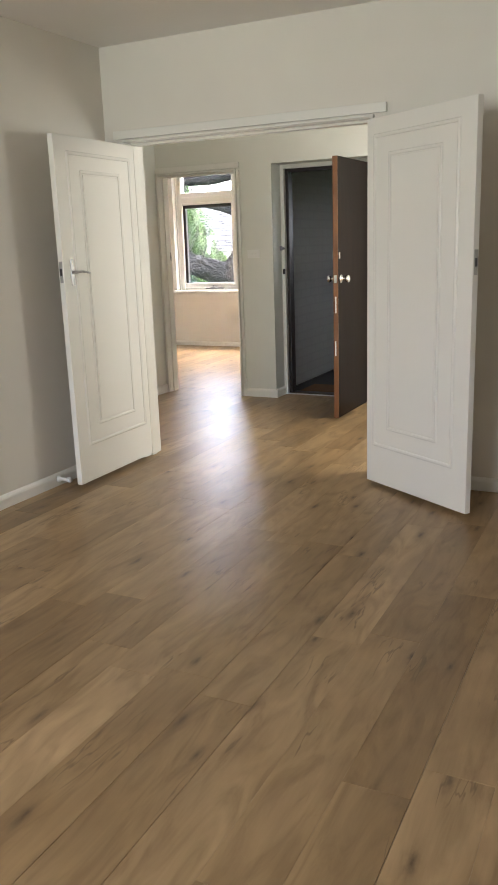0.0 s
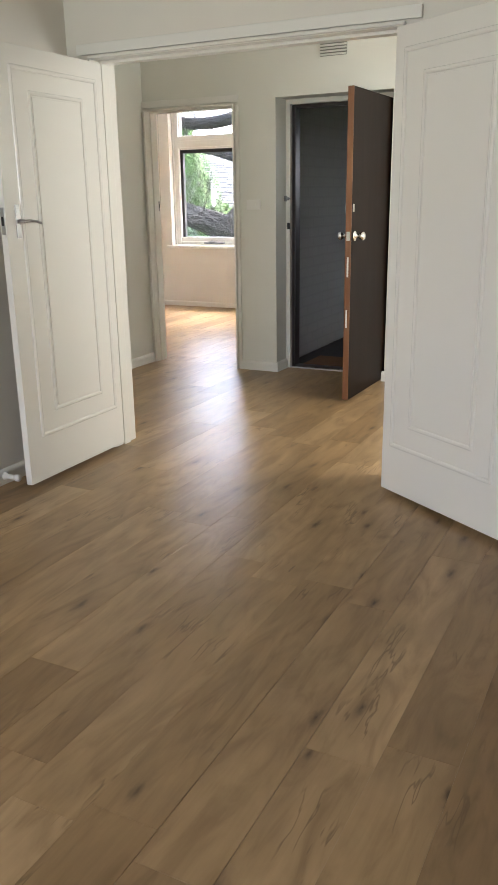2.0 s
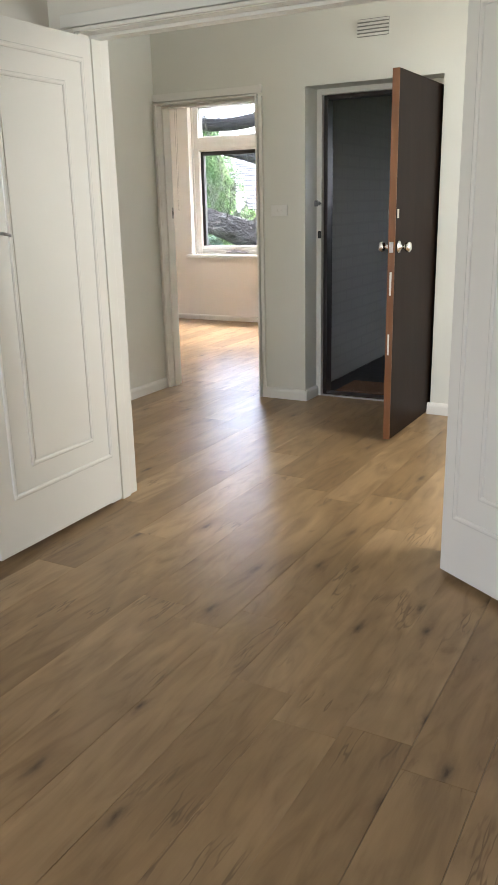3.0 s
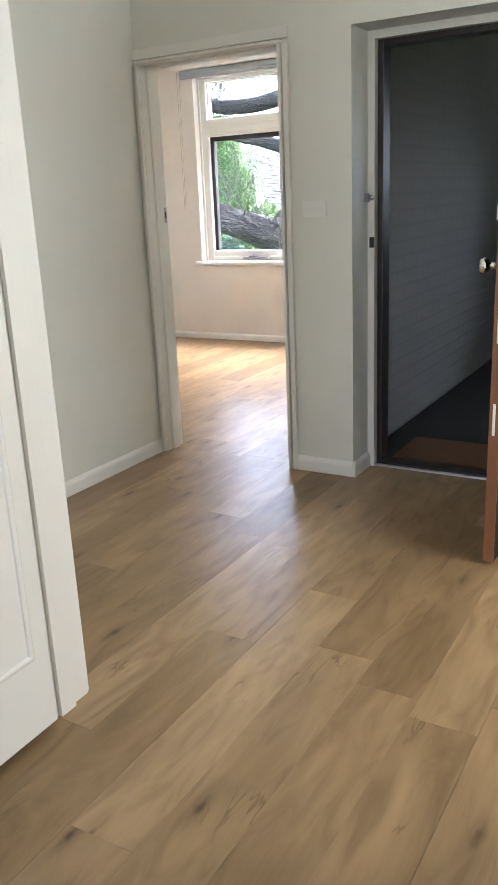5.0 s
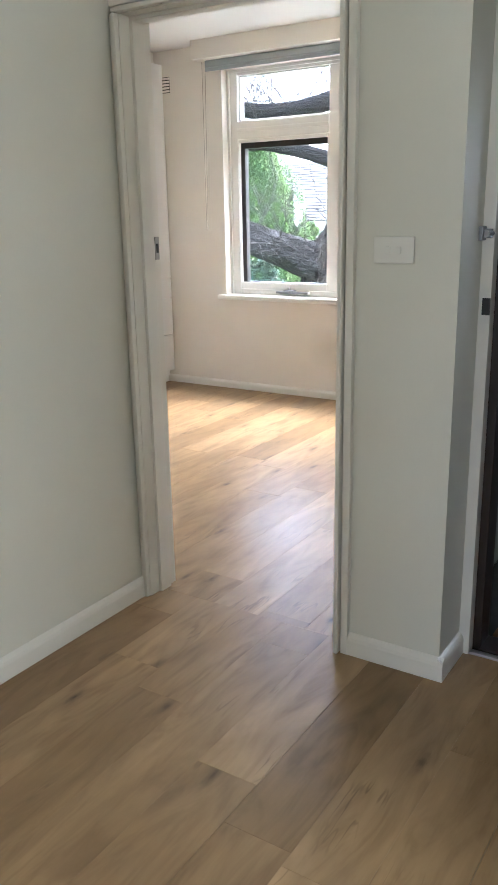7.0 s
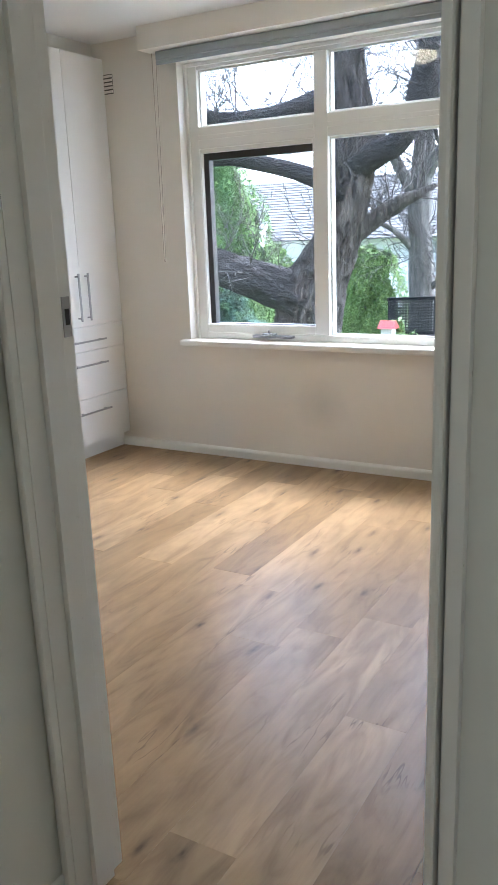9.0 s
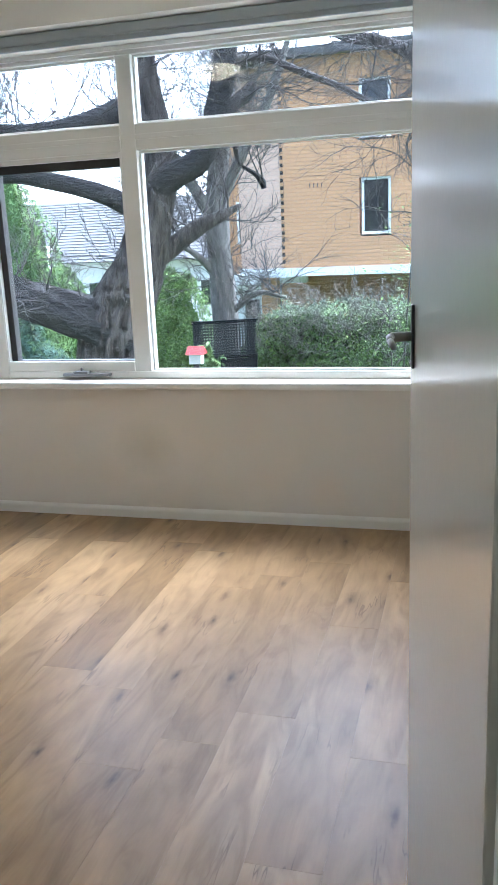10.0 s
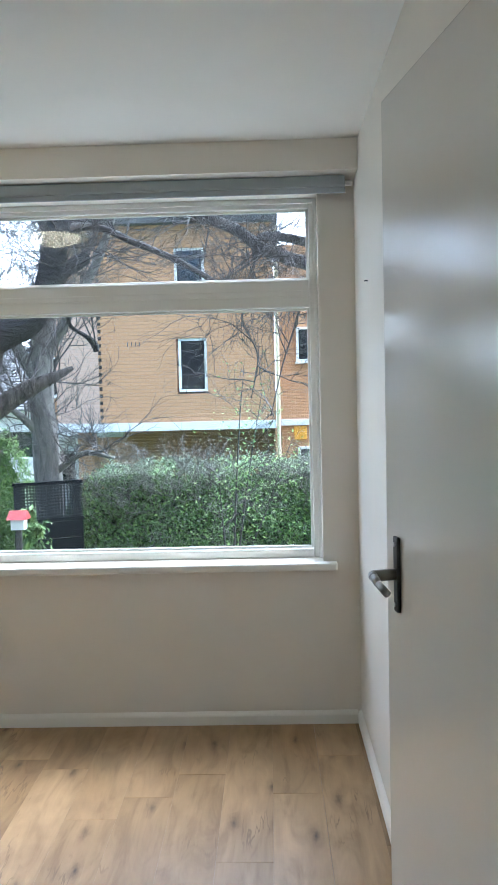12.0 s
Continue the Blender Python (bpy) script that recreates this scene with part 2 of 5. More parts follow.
def bricks(name, a, b, mortar, relief=0.8):
    m = material(name, a, 0.9)
    k = Nodes(m)
    geo = k.add("ShaderNodeNewGeometry").outputs["Position"]
    sep = k.t.nodes.new("ShaderNodeSeparateXYZ")
    k.wire(geo, sep.inputs[0])
    com = k.t.nodes.new("ShaderNodeCombineXYZ")
    k.wire(k.math('ADD', sep.outputs[0], k.math('MULTIPLY', sep.outputs[1], 1.0)), com.inputs[0])
    k.wire(sep.outputs[2], com.inputs[1])
    t = k.add("ShaderNodeTexBrick", Scale=1.0)
    t.inputs["Color1"].default_value, t.inputs["Color2"].default_value, t.inputs["Mortar"].default_value = (*a, 1), (*b, 1), (*mortar, 1)
    t.inputs["Brick Width"].default_value, t.inputs["Row Height"].default_value = 0.24, 0.086
    t.inputs["Mortar Size"].default_value, t.inputs["Mortar Smooth"].default_value, t.inputs["Bias"].default_value = 0.011, 0.3, -0.1
    k.wire(com.outputs[0], t.inputs["Vector"])
    c = k.mix(t.outputs["Color"], tuple(x * 0.7 for x in a), k.math('MULTIPLY', k.noise(geo, 1.1, 5), 0.4))
    k.wire(c, k.b.inputs["Base Color"])
    k.bump(k.math('SUBTRACT', 1.0, t.outputs["Fac"]), relief, 0.012)
    return m


BRICK = bricks("tan_brick", (0.52, 0.29, 0.14), (0.46, 0.25, 0.115), (0.37, 0.22, 0.125))
BRICK_PALE = bricks("pale_brick", (0.58, 0.38, 0.27), (0.53, 0.345, 0.245), (0.46, 0.33, 0.25))
GREY_BRICK = bricks("painted_grey_brick", (0.46, 0.45, 0.41), (0.45, 0.44, 0.40), (0.43, 0.42, 0.385), 0.3)


def leaves(name, dark, light):
    m = material(name, light, 0.75, 0.0, 0.25)
    k = Nodes(m)
    isl = k.add("ShaderNodeNewGeometry").outputs["Random Per Island"]
    k.wire(k.ramp(isl, [(0.05, dark), (0.95, light)]), k.b.inputs["Base Color"])
    k.b.inputs["Subsurface Weight"].default_value = 0.0
    return m


LEAF_GREEN = leaves("hedge_leaves", (0.03, 0.06, 0.018), (0.16, 0.24, 0.085))
LEAF_OLIVE = leaves("dull_hedge_leaves", (0.03, 0.04, 0.02), (0.15, 0.17, 0.11))
LEAF_BRIGHT = leaves("bright_leaves", (0.05, 0.10, 0.018), (0.20, 0.29, 0.075))
LEAF_BLUE = leaves("blue_green_leaves", (0.03, 0.06, 0.045), (0.11, 0.18, 0.14))
# near-black green: the shade behind the leaves is put into this colour
LEAF_CORE = rough_surface("shaded_hedge_inside", (0.008, 0.014, 0.006), (0.025, 0.04, 0.015), 14, 0.95, 0.8, 0.06)

GLASS = material("window_glass", (1, 1, 1), 0.0)
GLASS.node_tree.nodes["Principled BSDF"].inputs["Transmission Weight"].default_value = 1.0
GLASS.node_tree.nodes["Principled BSDF"].inputs["IOR"].default_value = 1.33


def glow(name, colour, strength):
    m = material(name, colour, 0.4)
    b = m.node_tree.nodes["Principled BSDF"]
    b.inputs["Emission Color"].default_value = (*colour, 1)
    b.inputs["Emission Strength"].default_value = strength
    return m


LAMP_WARM = glow("lit_opal_glass", (1.0, 0.78, 0.46), 2.6)


# ---- shape helpers ----
def box(bm, x0, x1, y0, y1, z0, z1, bevel=0.0, m=None):
    vs = [bm.verts.new((x, y, z)) for x in (x0, x1) for y in (y0, y1) for z in (z0, z1)]
    fs = [bm.faces.new([vs[i] for i in f]) for f in ((0, 1, 3, 2), (4, 6, 7, 5), (0, 4, 5, 1), (2, 3, 7, 6), (0, 2, 6, 4), (1, 5, 7, 3))]
    if bevel:
        es = list({e for f in fs for e in f.edges})
        r = bmesh.ops.bevel(bm, geom=es, offset=bevel, segments=2, profile=0.6, affect='EDGES')
        vs = list({v for f in r["faces"] for v in f.verts} | {v for v in vs if v.is_valid})
    if m is not None:
        bmesh.ops.transform(bm, matrix=m, verts=[v for v in vs if v.is_valid])
    return vs


def rod(bm, a, b, r, r2=None, seg=16, cap=True):
    a, b = Vector(a), Vector(b)
    d = b - a
    m = Matrix.Translation((a + b) / 2) @ d.to_track_quat("Z", "Y").to_matrix().to_4x4()
    bmesh.ops.create_cone(bm, cap_ends=cap, segments=seg, radius1=r, radius2=r if r2 is None else r2, depth=d.length, matrix=m)


def lathe(bm, profile, seg=32, m=None):
    """Turns (radius, height) pairs about z."""
    rings = []
    for r, z in profile:
        rings.append([bm.verts.new((r * math.cos(2 * math.pi * i / seg), r * math.sin(2 * math.pi * i / seg), z)) for i in range(seg)])
    for a, b in zip(rings, rings[1:]):
        for i in range(seg):
            j = (i + 1) % seg
            bm.faces.new((a[i], a[j], b[j], b[i]))
    bm.faces.new(rings[-1])
    bm.faces.new(rings[0][::-1])
    if m is not None:
        bmesh.ops.transform(bm, matrix=m, verts=[v for r in rings for v in r])


def extrude_profile(bm, profile, a, b, out):
    """Sweeps (out, up) pairs from a to b; out is the way the profile's first number points."""
    a, b, out = Vector(a), Vector(b), Vector(out)
    ra = [bm.verts.new(a + out * p + Vector((0, 0, q))) for p, q in profile]
    rb = [bm.verts.new(b + out * p + Vector((0, 0, q))) for p, q in profile]
    n = len(profile)
    for i in range(n):
        j = (i + 1) % n
        bm.faces.new((ra[i], ra[j], rb[j], rb[i]))
    bm.faces.new(ra[::-1])
    bm.faces.new(rb)
    bmesh.ops.recalc_face_normals(bm, faces=bm.faces)


def mesh_of(name, bm, mat, smooth=False):
    me = bpy.data.meshes.new(name)
    bmesh.ops.recalc_face_normals(bm, faces=bm.faces)
    bm.to_mesh(me)
    bm.free()
    me.materials.append(mat)
    if smooth:
        for p in me.polygons:
            p.use_smooth = True
    return me


def part(name, bm, mat, parent=None, label="", smooth=False):
    ob = new(name, mesh_of(name, bm, mat, smooth))
    if parent is not None:
        ob.parent = parent
    if label:
        tagged(ob, label)
    return ob


def thing(name, m, label, category, group=""):
    ob = new(name)
    ob.empty_display_size = 0.1
    ob.matrix_world = m
    return tagged(ob, label, category, group)


def structure(name, bm, mat, label, category):
    return tagged(part(name, bm, mat), label, category, kind="structure")


def slab(name, boxes, mat, label, category):
    bm = bmesh.new()
    for b in boxes:
        box(bm, *b)
    return structure(name, bm, mat, label, category)


# ---- walls, floors, ceilings ----
C1, C2, C3 = 2.64, 2.68, 2.70
TOP = 2.85
# living room
slab("wall_living_left", [(-2.80, -2.65, -2.15, 4.85, 0, TOP)], WALL, "warm white painted living room wall", "wall")
slab("wall_living_right", [(4.20, 4.35, -2.15, 4.85, 0, TOP)], WALL, "warm white painted living room wall", "wall")
slab("wall_living_back", [(-2.65, -2.45, -2.15, -2.0, 0, TOP), (-0.45, 4.20, -2.15, -2.0, 0, TOP), (-2.45, -0.45, -2.15, -2.0, 0, 0.85), (-2.45, -0.45, -2.15, -2.0, 2.4, TOP)],
     WALL, "warm white wall round the living room window", "wall")
slab("ceiling_living", [(-2.65, 4.20, -2.0, 4.85, C1, C1 + 0.1)], CEIL, "white painted living room ceiling", "ceiling")
# wall between living room and hall, with the double door's opening
PX0, PX1, PZ = -2.49, -0.87, 2.065
slab("wall_partition", [(-3.86, PX0, 4.85, 5.01, 0, TOP), (PX1, 4.35, 4.85, 5.01, 0, TOP), (PX0, PX1, 4.85, 5.01, PZ, TOP)],
     WALL, "warm white wall with a wide double doorway", "wall")
# hall
slab("wall_hall_left", [(-3.86, -3.71, 5.01, 7.11, 0, TOP)], HALL, "off-white satin painted hall wall", "wall")
slab("wall_hall_right", [(0.9, 1.05, 5.01, 5.4, 0, TOP), (0.9, 1.05, 6.7, 7.42, 0, TOP), (0.9, 1.05, 5.4, 6.7, 0, 0.9), (0.9, 1.05, 5.4, 6.7, 2.2, TOP)], HALL, "off-white satin painted hall wall", "wall")
# unseen wall, added so that no sun falls through the hall opening
slab("wall_sun_block", [(2.60, 2.75, 5.02, 10.0, -3.0, 7.0)], BRICK, "unseen brick wall added to keep the sun out of the hall window", "wall")
DX0, DX1, DZ = -3.675, -2.872, 2.06
slab("wall_hall_far", [(-3.86, DX0, 7.11, 7.24, 0, TOP), (DX1, -2.62, 7.11, 7.24, 0, TOP), (DX0, DX1, 7.11, 7.24, DZ, TOP)],
     HALL, "off-white hall wall round the bedroom doorway", "wall")
EX0, EX1, EZ = -2.515, -1.60, 2.095
slab("wall_entry", [(-2.62, EX0, 7.11, 7.42, 0, TOP), (EX1, 0.9, 7.11, 7.42, 0, TOP), (EX0, EX1, 7.11, 7.42, EZ, TOP)],
     HALL, "thick off-white wall with the recessed front doorway", "wall")
slab("ceiling_hall", [(-3.71, 0.9, 5.01, 7.11, C2, C2 + 0.1)], CEIL, "white painted hall ceiling", "ceiling")
# landing behind the front door
slab("wall_landing_left", [(-2.703, -2.62, 7.42, 10.6, -0.3, TOP)], GREY_BRICK, "grey painted brick wall of the dark landing", "wall")
slab("wall_landing_far", [(-2.62, -0.7, 10.6, 10.75, -0.4, TOP), (0.1, 0.9, 10.6, 10.75, -0.4, TOP), (-0.7, 0.1, 10.6, 10.75, -0.4, 1.5), (-0.7, 0.1, 10.6, 10.75, 2.0, TOP)], GREY_BRICK, "grey painted brick wall of the dark landing", "wall")
slab("wall_landing_right", [(0.9, 1.05, 7.42, 10.75, -0.4, TOP)], GREY_BRICK, "grey painted brick wall of the dark landing", "wall")
slab("floor_landing", [(-2.62, 0.9, 7.42, 10.6, -0.22, -0.02)], CONCRETE, "dark concrete landing floor", "floor")
slab("ceiling_landing", [(-2.62, 0.9, 7.42, 10.6, C2, C2 + 0.1)], CEIL, "unlit landing ceiling", "ceiling")
# bedroom
WX0, WX1, WZ0, WZ1 = -5.60, -2.97, 0.79, 2.51
slab("wall_bedroom_left", [(-6.95, -6.80, 7.11, 10.75, 0, TOP)], WALL, "cream painted bedroom wall", "wall")
slab("wall_bedroom_back", [(-6.80, -3.86, 7.11, 7.24, 0, TOP)], WALL, "cream painted bedroom wall", "wall")
slab("wall_bedroom_right", [(-2.80, -2.705, 7.24, 10.5, 0, TOP)], WALL, "cream painted bedroom wall", "wall")
slab("wall_bedroom_window", [(-6.80, WX0, 10.5, 10.75, -0.3, TOP), (WX1, -2.62, 10.5, 10.75, -0.3, TOP), (WX0, WX1, 10.5, 10.75, -0.3, WZ0), (WX0, WX1, 10.5, 10.75, WZ1, TOP)],
     WALL, "cream painted wall round the wide bedroom window", "wall")
slab("ceiling_bedroom", [(-6.80, -2.80, 7.24, 10.5, C3, C3 + 0.1)], CEIL, "white painted bedroom ceiling", "ceiling")
slab("pelmet_trim", [(-5.74, -2.802, 10.30, 10.498, 2.565, C3 - 0.001)], WALL, "cream boxed pelmet above the bedroom window", "pelmet")

# baseboards
SKIRT = [(0, 0.001), (0.018, 0.001), (0.018, 0.062), (0.015, 0.074), (0.009, 0.083), (0.004, 0.088), (0, 0.09)]


def baseboard(a, b, out, k=0.87):
    bm = bmesh.new()
    extrude_profile(bm, [(p, q * k) for p, q in SKIRT], (*a, 0), (*b, 0), (*out, 0))
    structure("baseboard", bm, TRIM, "cream gloss-painted skirting board with rounded top", "skirting board")


baseboard((-2.65, -2.0), (-2.65, 4.832), (1, 0))
baseboard((-0.785, 4.85), (4.20, 4.85), (0, -1))
baseboard((4.20, -2.0), (4.20, 4.832), (-1, 0))
baseboard((-3.71, 5.01), (-3.71, 7.092), (1, 0))
baseboard((-2.835, 7.11), (-2.497, 7.11), (0, -1))
baseboard((-2.515, 7.0925), (-2.515, 7.298), (1, 0))
baseboard((EX1 - 0.018, 7.11), (0.9, 7.11), (0, -1))
baseboard((EX1, 7.0925), (EX1, 7.298), (-1, 0))
baseboard((-6.24, 10.5), (-2.818, 10.5), (0, -1), 0.7)
baseboard((-2.80, 7.26), (-2.80, 10.5), (-1, 0), 0.7)


def architrave(name, x0, x1, z, y, out, w, wl=None, label="", thick=0.026):
    """Door casing on the wall plane y: two uprights and a head with a rounded outer edge; w and wl: widths right and left."""
    wl = w if wl is None else wl
    bm = bmesh.new()
    ya, yb = sorted((y, y + out * 0.020))
    ba, bb = sorted((y, y + out * thick))
    e = 0.016
    box(bm, x0 - wl, x0 - e - 0.005, ya, yb, 0.001, z, 0.002)
    box(bm, x1 + e + 0.005, x1 + w, ya, yb, 0.001, z, 0.002)
    box(bm, x0 - wl, x1 + w, ya, yb, z + e + 0.005, z + 0.072, 0.004)
    # raised inner edge
    box(bm, x0 - e, x0, ba, bb, 0.001, z, 0.005)
    box(bm, x1, x1 + e, ba, bb, 0.001, z, 0.005)
    box(bm, x0 - e, x1 + e, ba, bb, z + 0.0005, z + e - 0.0005, 0.005)
    return structure(name, bm, TRIM, label, "door frame")


architrave("trim_double_door", PX0, PX1, PZ, 4.85, -1, 0.085, None, "cream gloss architrave round the double doorway")
architrave("trim_double_door_hall", PX0, PX1, PZ, 5.01, 1, 0.07, None, "cream gloss architrave on the hall side")
architrave("trim_bedroom_door", DX0, DX1, DZ, 7.11, -1, 0.046, 0.034, "cream gloss architrave round the bedroom doorway", 0.034)


def door_lining(name, x0, x1, z, y0, y1, stop, label):
    """Jamb lining with a stop bead set a little way into the opening."""
    bm = bmesh.new()
    t = 0.003
    box(bm, x0, x0 + t, y0, y1, 0.001, z, 0)
    box(bm, x1 - t, x1, y0, y1, 0.001, z, 0)
    box(bm, x0 + t, x1 - t, y0, y1, z - t, z, 0)
    s0, s1 = stop
    box(bm, x0 + t, x0 + 0.017, s0, s1, 0.001, z - t, 0.002)
    box(bm, x1 - 0.008, x1 - t, s0, s1, 0.001, z - t, 0.001)
    box(bm, x0 + 0.017, x1 - 0.008, s0, s1, z - 0.017, z - t, 0.002)
    return structure(name, bm, TRIM, label, "door frame")


door_lining("door_frame_double", PX0, PX1, PZ, 4.835, 5.025, (4.90, 4.96), "cream gloss jamb lining of the double doorway")
bed_frame = door_lining("door_frame_bedroom", DX0, DX1, DZ, 7.095, 7.25, (7.145, 7.205), "cream gloss jamb lining of the bedroom doorway")
bm = bmesh.new()
box(bm, DX0 + 0.003, DX0 + 0.005, 7.222, 7.244, 1.278, 1.358, 0.0)
strike = part("strike_plate", bm, STEEL, bed_frame, "worn steel strike plate")
bm = bmesh.new()
box(bm, DX0 + 0.005, DX0 + 0.0065, 7.228, 7.239, 1.302, 1.334, 0.0)
part("latch_hole", bm, BLACK_METAL, strike)

# front door frame set back in its recess
bm = bmesh.new()
box(bm, EX0, EX0 + 0.036, 7.30, 7.345, 0.0, EZ, 0.003)
box(bm, EX1 - 0.036, EX1, 7.30, 7.345, 0.0, EZ, 0.003)
box(bm, EX0 + 0.036, EX1 - 0.036, 7.30, 7.345, EZ - 0.036, EZ, 0.003)
entry_frame = structure("door_frame_entry", bm, TRIM, "cream painted front door frame in its recess", "door frame")
bm = bmesh.new()
box(bm, EX0 + 0.001, EX0 + 0.062, 7.347, 7.44, -0.018, EZ - 0.001, 0.003)
box(bm, EX1 - 0.062, EX1 - 0.001, 7.347, 7.44, -0.018, EZ - 0.001, 0.003)
box(bm, EX0 + 0.062, EX1 - 0.062, 7.347, 7.44, EZ - 0.062, EZ - 0.001, 0.003)
part("dark_jamb", bm, DARK_JAMB, entry_frame, "dark stained rebate of the front door frame")
bm = bmesh.new()
box(bm, EX0 + 0.036, EX1 - 0.036, 7.305, 7.33, 0.0, 0.009, 0.003)
part("threshold_strip", bm, THRESH, entry_frame, "thin metal threshold strip")
bm = bmesh.new()
box(bm, EX0 + 0.062, EX1 - 0.062, 7.335, 7.44, -0.018, 0.014, 0.003)
part("sill_board", bm, DARK_JAMB, entry_frame, "dark timber door sill")
bm = bmesh.new()
box(bm, EX0 + 0.0005, EX0 + 0.012, 7.26, 7.30, 1.345, 1.385, 0.002)
box(bm, EX0 + 0.012, EX0 + 0.034, 7.268, 7.292, 1.352, 1.378, 0.003)
rod(bm, (EX0 + 0.03, 7.25, 1.365), (EX0 + 0.03, 7.30, 1.365), 0.006)
part("rim_lock_keeper", bm, GREY_METAL, entry_frame, "dull steel lock keeper")
bm = bmesh.new()
box(bm, EX0 + 0.012, EX0 + 0.036, 7.294, 7.30, 1.13, 1.18, 0.002)
part("strike_plate", bm, BLACK_METAL, entry_frame, "dark strike plate")


# ---- doors ----
def lever_handle(parent, m, plate_h, plate_w, plate_mat, lever_mat, reach, label):
    """Long plate with a bent lever; local x runs along the lever, y out of the face, z up."""
    bm = bmesh.new()
    box(bm, -plate_w / 2, plate_w / 2, 0, 0.006, -plate_h / 2, plate_h / 2, 0.0025, m)
    plate = part("handle_plate", bm, plate_mat, parent, label)
    bm = bmesh.new()
    rod(bm, m @ Vector((0, 0.004, 0)), m @ Vector((0, 0.042, 0)), 0.009)
    pts = [(0, 0.042, 0.0), (0.3, 0.047, 0.002), (0.65, 0.048, -0.002), (1.0, 0.044, -0.010)]
    for a, b in zip(pts, pts[1:]):
        rod(bm, m @ Vector((a[0] * reach, a[1], a[2])), m @ Vector((b[0] * reach, b[1], b[2])), 0.0072 - 0.0015 * a[0], 0.0072 - 0.0015 * b[0])
    bmesh.ops.create_uvsphere(bm, u_segments=12, v_segments=8, radius=0.0075, matrix=m @ Matrix.Translation((0, 0.042, 0)))
    part("lever", bm, lever_mat, plate, "bent metal lever", True)
    bm = bmesh.new()
    for z in (-plate_h * 0.4, plate_h * 0.4):
        rod(bm, m @ Vector((0, 0.005, z)), m @ Vector((0, 0.008, z)), 0.0035, seg=10)
    part("screw", bm, lever_mat, plate)


def bead_frame(bm, x0, x1, z0, z1, y, w, h):
    """Mitred moulding round a rectangle on the face y, rounded in section."""
    prof = [(0, 0), (w * 0.12, h * 0.65), (w * 0.35, h), (w * 0.65, h), (w * 0.88, h * 0.65), (w, 0)]
    loops = []
    for p, q in prof:
        loops.append([bm.verts.new(c) for c in ((x0 + p, y - q, z0 + p), (x1 - p, y - q, z0 + p), (x1 - p, y - q, z1 - p), (x0 + p, y - q, z1 - p))])
    for a, b in zip(loops, loops[1:]):
        for i in range(4):
            j = (i + 1) % 4
            bm.faces.new((a[i], a[j], b[j], b[i]))


def panel_leaf(m, label, handle):
    """Leaf of the double door: hinge at x = 0, width along +x, its moulded face towards -y."""
    w, h, t, gap = 0.80, 2.045, 0.036, 0.027
    door = thing("panel_door", m, label, "door", "pair of panelled doors")
    bm = bmesh.new()
    box(bm, 0, w, 0, t, gap, h, 0.003)
    part("leaf", bm, LEAF_PAINT, door)
    bm = bmesh.new()
    bead_frame(bm, 0.055, w - 0.102, 0.247, h - 0.082, 0.0005, 0.022, 0.0075)
    part("outer_moulding", bm, LEAF_PAINT, door)
    bm = bmesh.new()
    bead_frame(bm, 0.178, w - 0.218, 0.360, h - 0.182, 0.0005, 0.020, 0.0065)
    part("inner_moulding", bm, LEAF_PAINT, door)
    bm = bmesh.new()
    box(bm, 0.205, w - 0.245, -0.0035, 0.001, 0.387, h - 0.209, 0.002)
    part("raised_panel", bm, LEAF_PAINT, door)
    bm = bmesh.new()
    box(bm, w - 0.001, w + 0.002, 0.007, 0.029, 1.235, 1.355, 0.001)
    latch = part("latch_plate", bm, STEEL, door, "dull steel latch plate on the edge")
    bm = bmesh.new()
    box(bm, w + 0.0021, w + 0.003, 0.011, 0.025, 1.275, 1.315, 0.0)
    part("latch_hole", bm, BLACK_METAL, latch)
    for z in (0.25, 1.75):
        bm = bmesh.new()
        rod(bm, (-0.004, t + 0.004, z - 0.045), (-0.004, t + 0.004, z + 0.045), 0.006, seg=10)
        part("hinge", bm, TRIM, door)
    if handle:
        lever_handle(door, pose(w - 0.076, 0, 1.292) @ Matrix.Diagonal((-1, -1, 1, 1)), 0.15, 0.028, STEEL, STEEL, 0.11, "dull metal lever handle")
    return door


# the left leaf stands square to the wall, the other is folded back further
A_ANG = math.degrees(math.atan2(-1.0, 0.012))
panel_leaf(pose(-2.450, 4.862, 0, 0, 0, A_ANG) @ Matrix.Diagonal((1, -1, 1, 1)), "white gloss panelled door leaf standing open with lever handle", True)
panel_leaf(pose(-0.868, 4.762, 0, 0, 0, math.degrees(math.atan2(-0.446, 0.678))), "white gloss panelled door leaf folded back, no handle", False)

# bedroom door, flush and open
bdoor = thing("flush_door", pose(DX1 - 0.018, 7.252, 0, 0, 0, math.degrees(math.atan2(0.698, -0.125))), "flush white gloss bedroom door standing open", "door")
bm = bmesh.new()
box(bm, 0, 0.765, -0.036, 0.0, 0.012, 2.05, 0.003)
part("leaf", bm, LEAF_PAINT, bdoor)
lever_handle(bdoor, pose(0.707, 0.0, 1.314) @ Matrix.Diagonal((-1, 1, 1, 1)), 0.118, 0.020, BLACK_METAL, STEEL, 0.075, "black handle plate")
bm = bmesh.new()
box(bm, 0.7645, 0.767, -0.03, -0.006, 1.26, 1.37, 0.001)
part("latch_plate", bm, STEEL, bdoor, "steel latch plate")

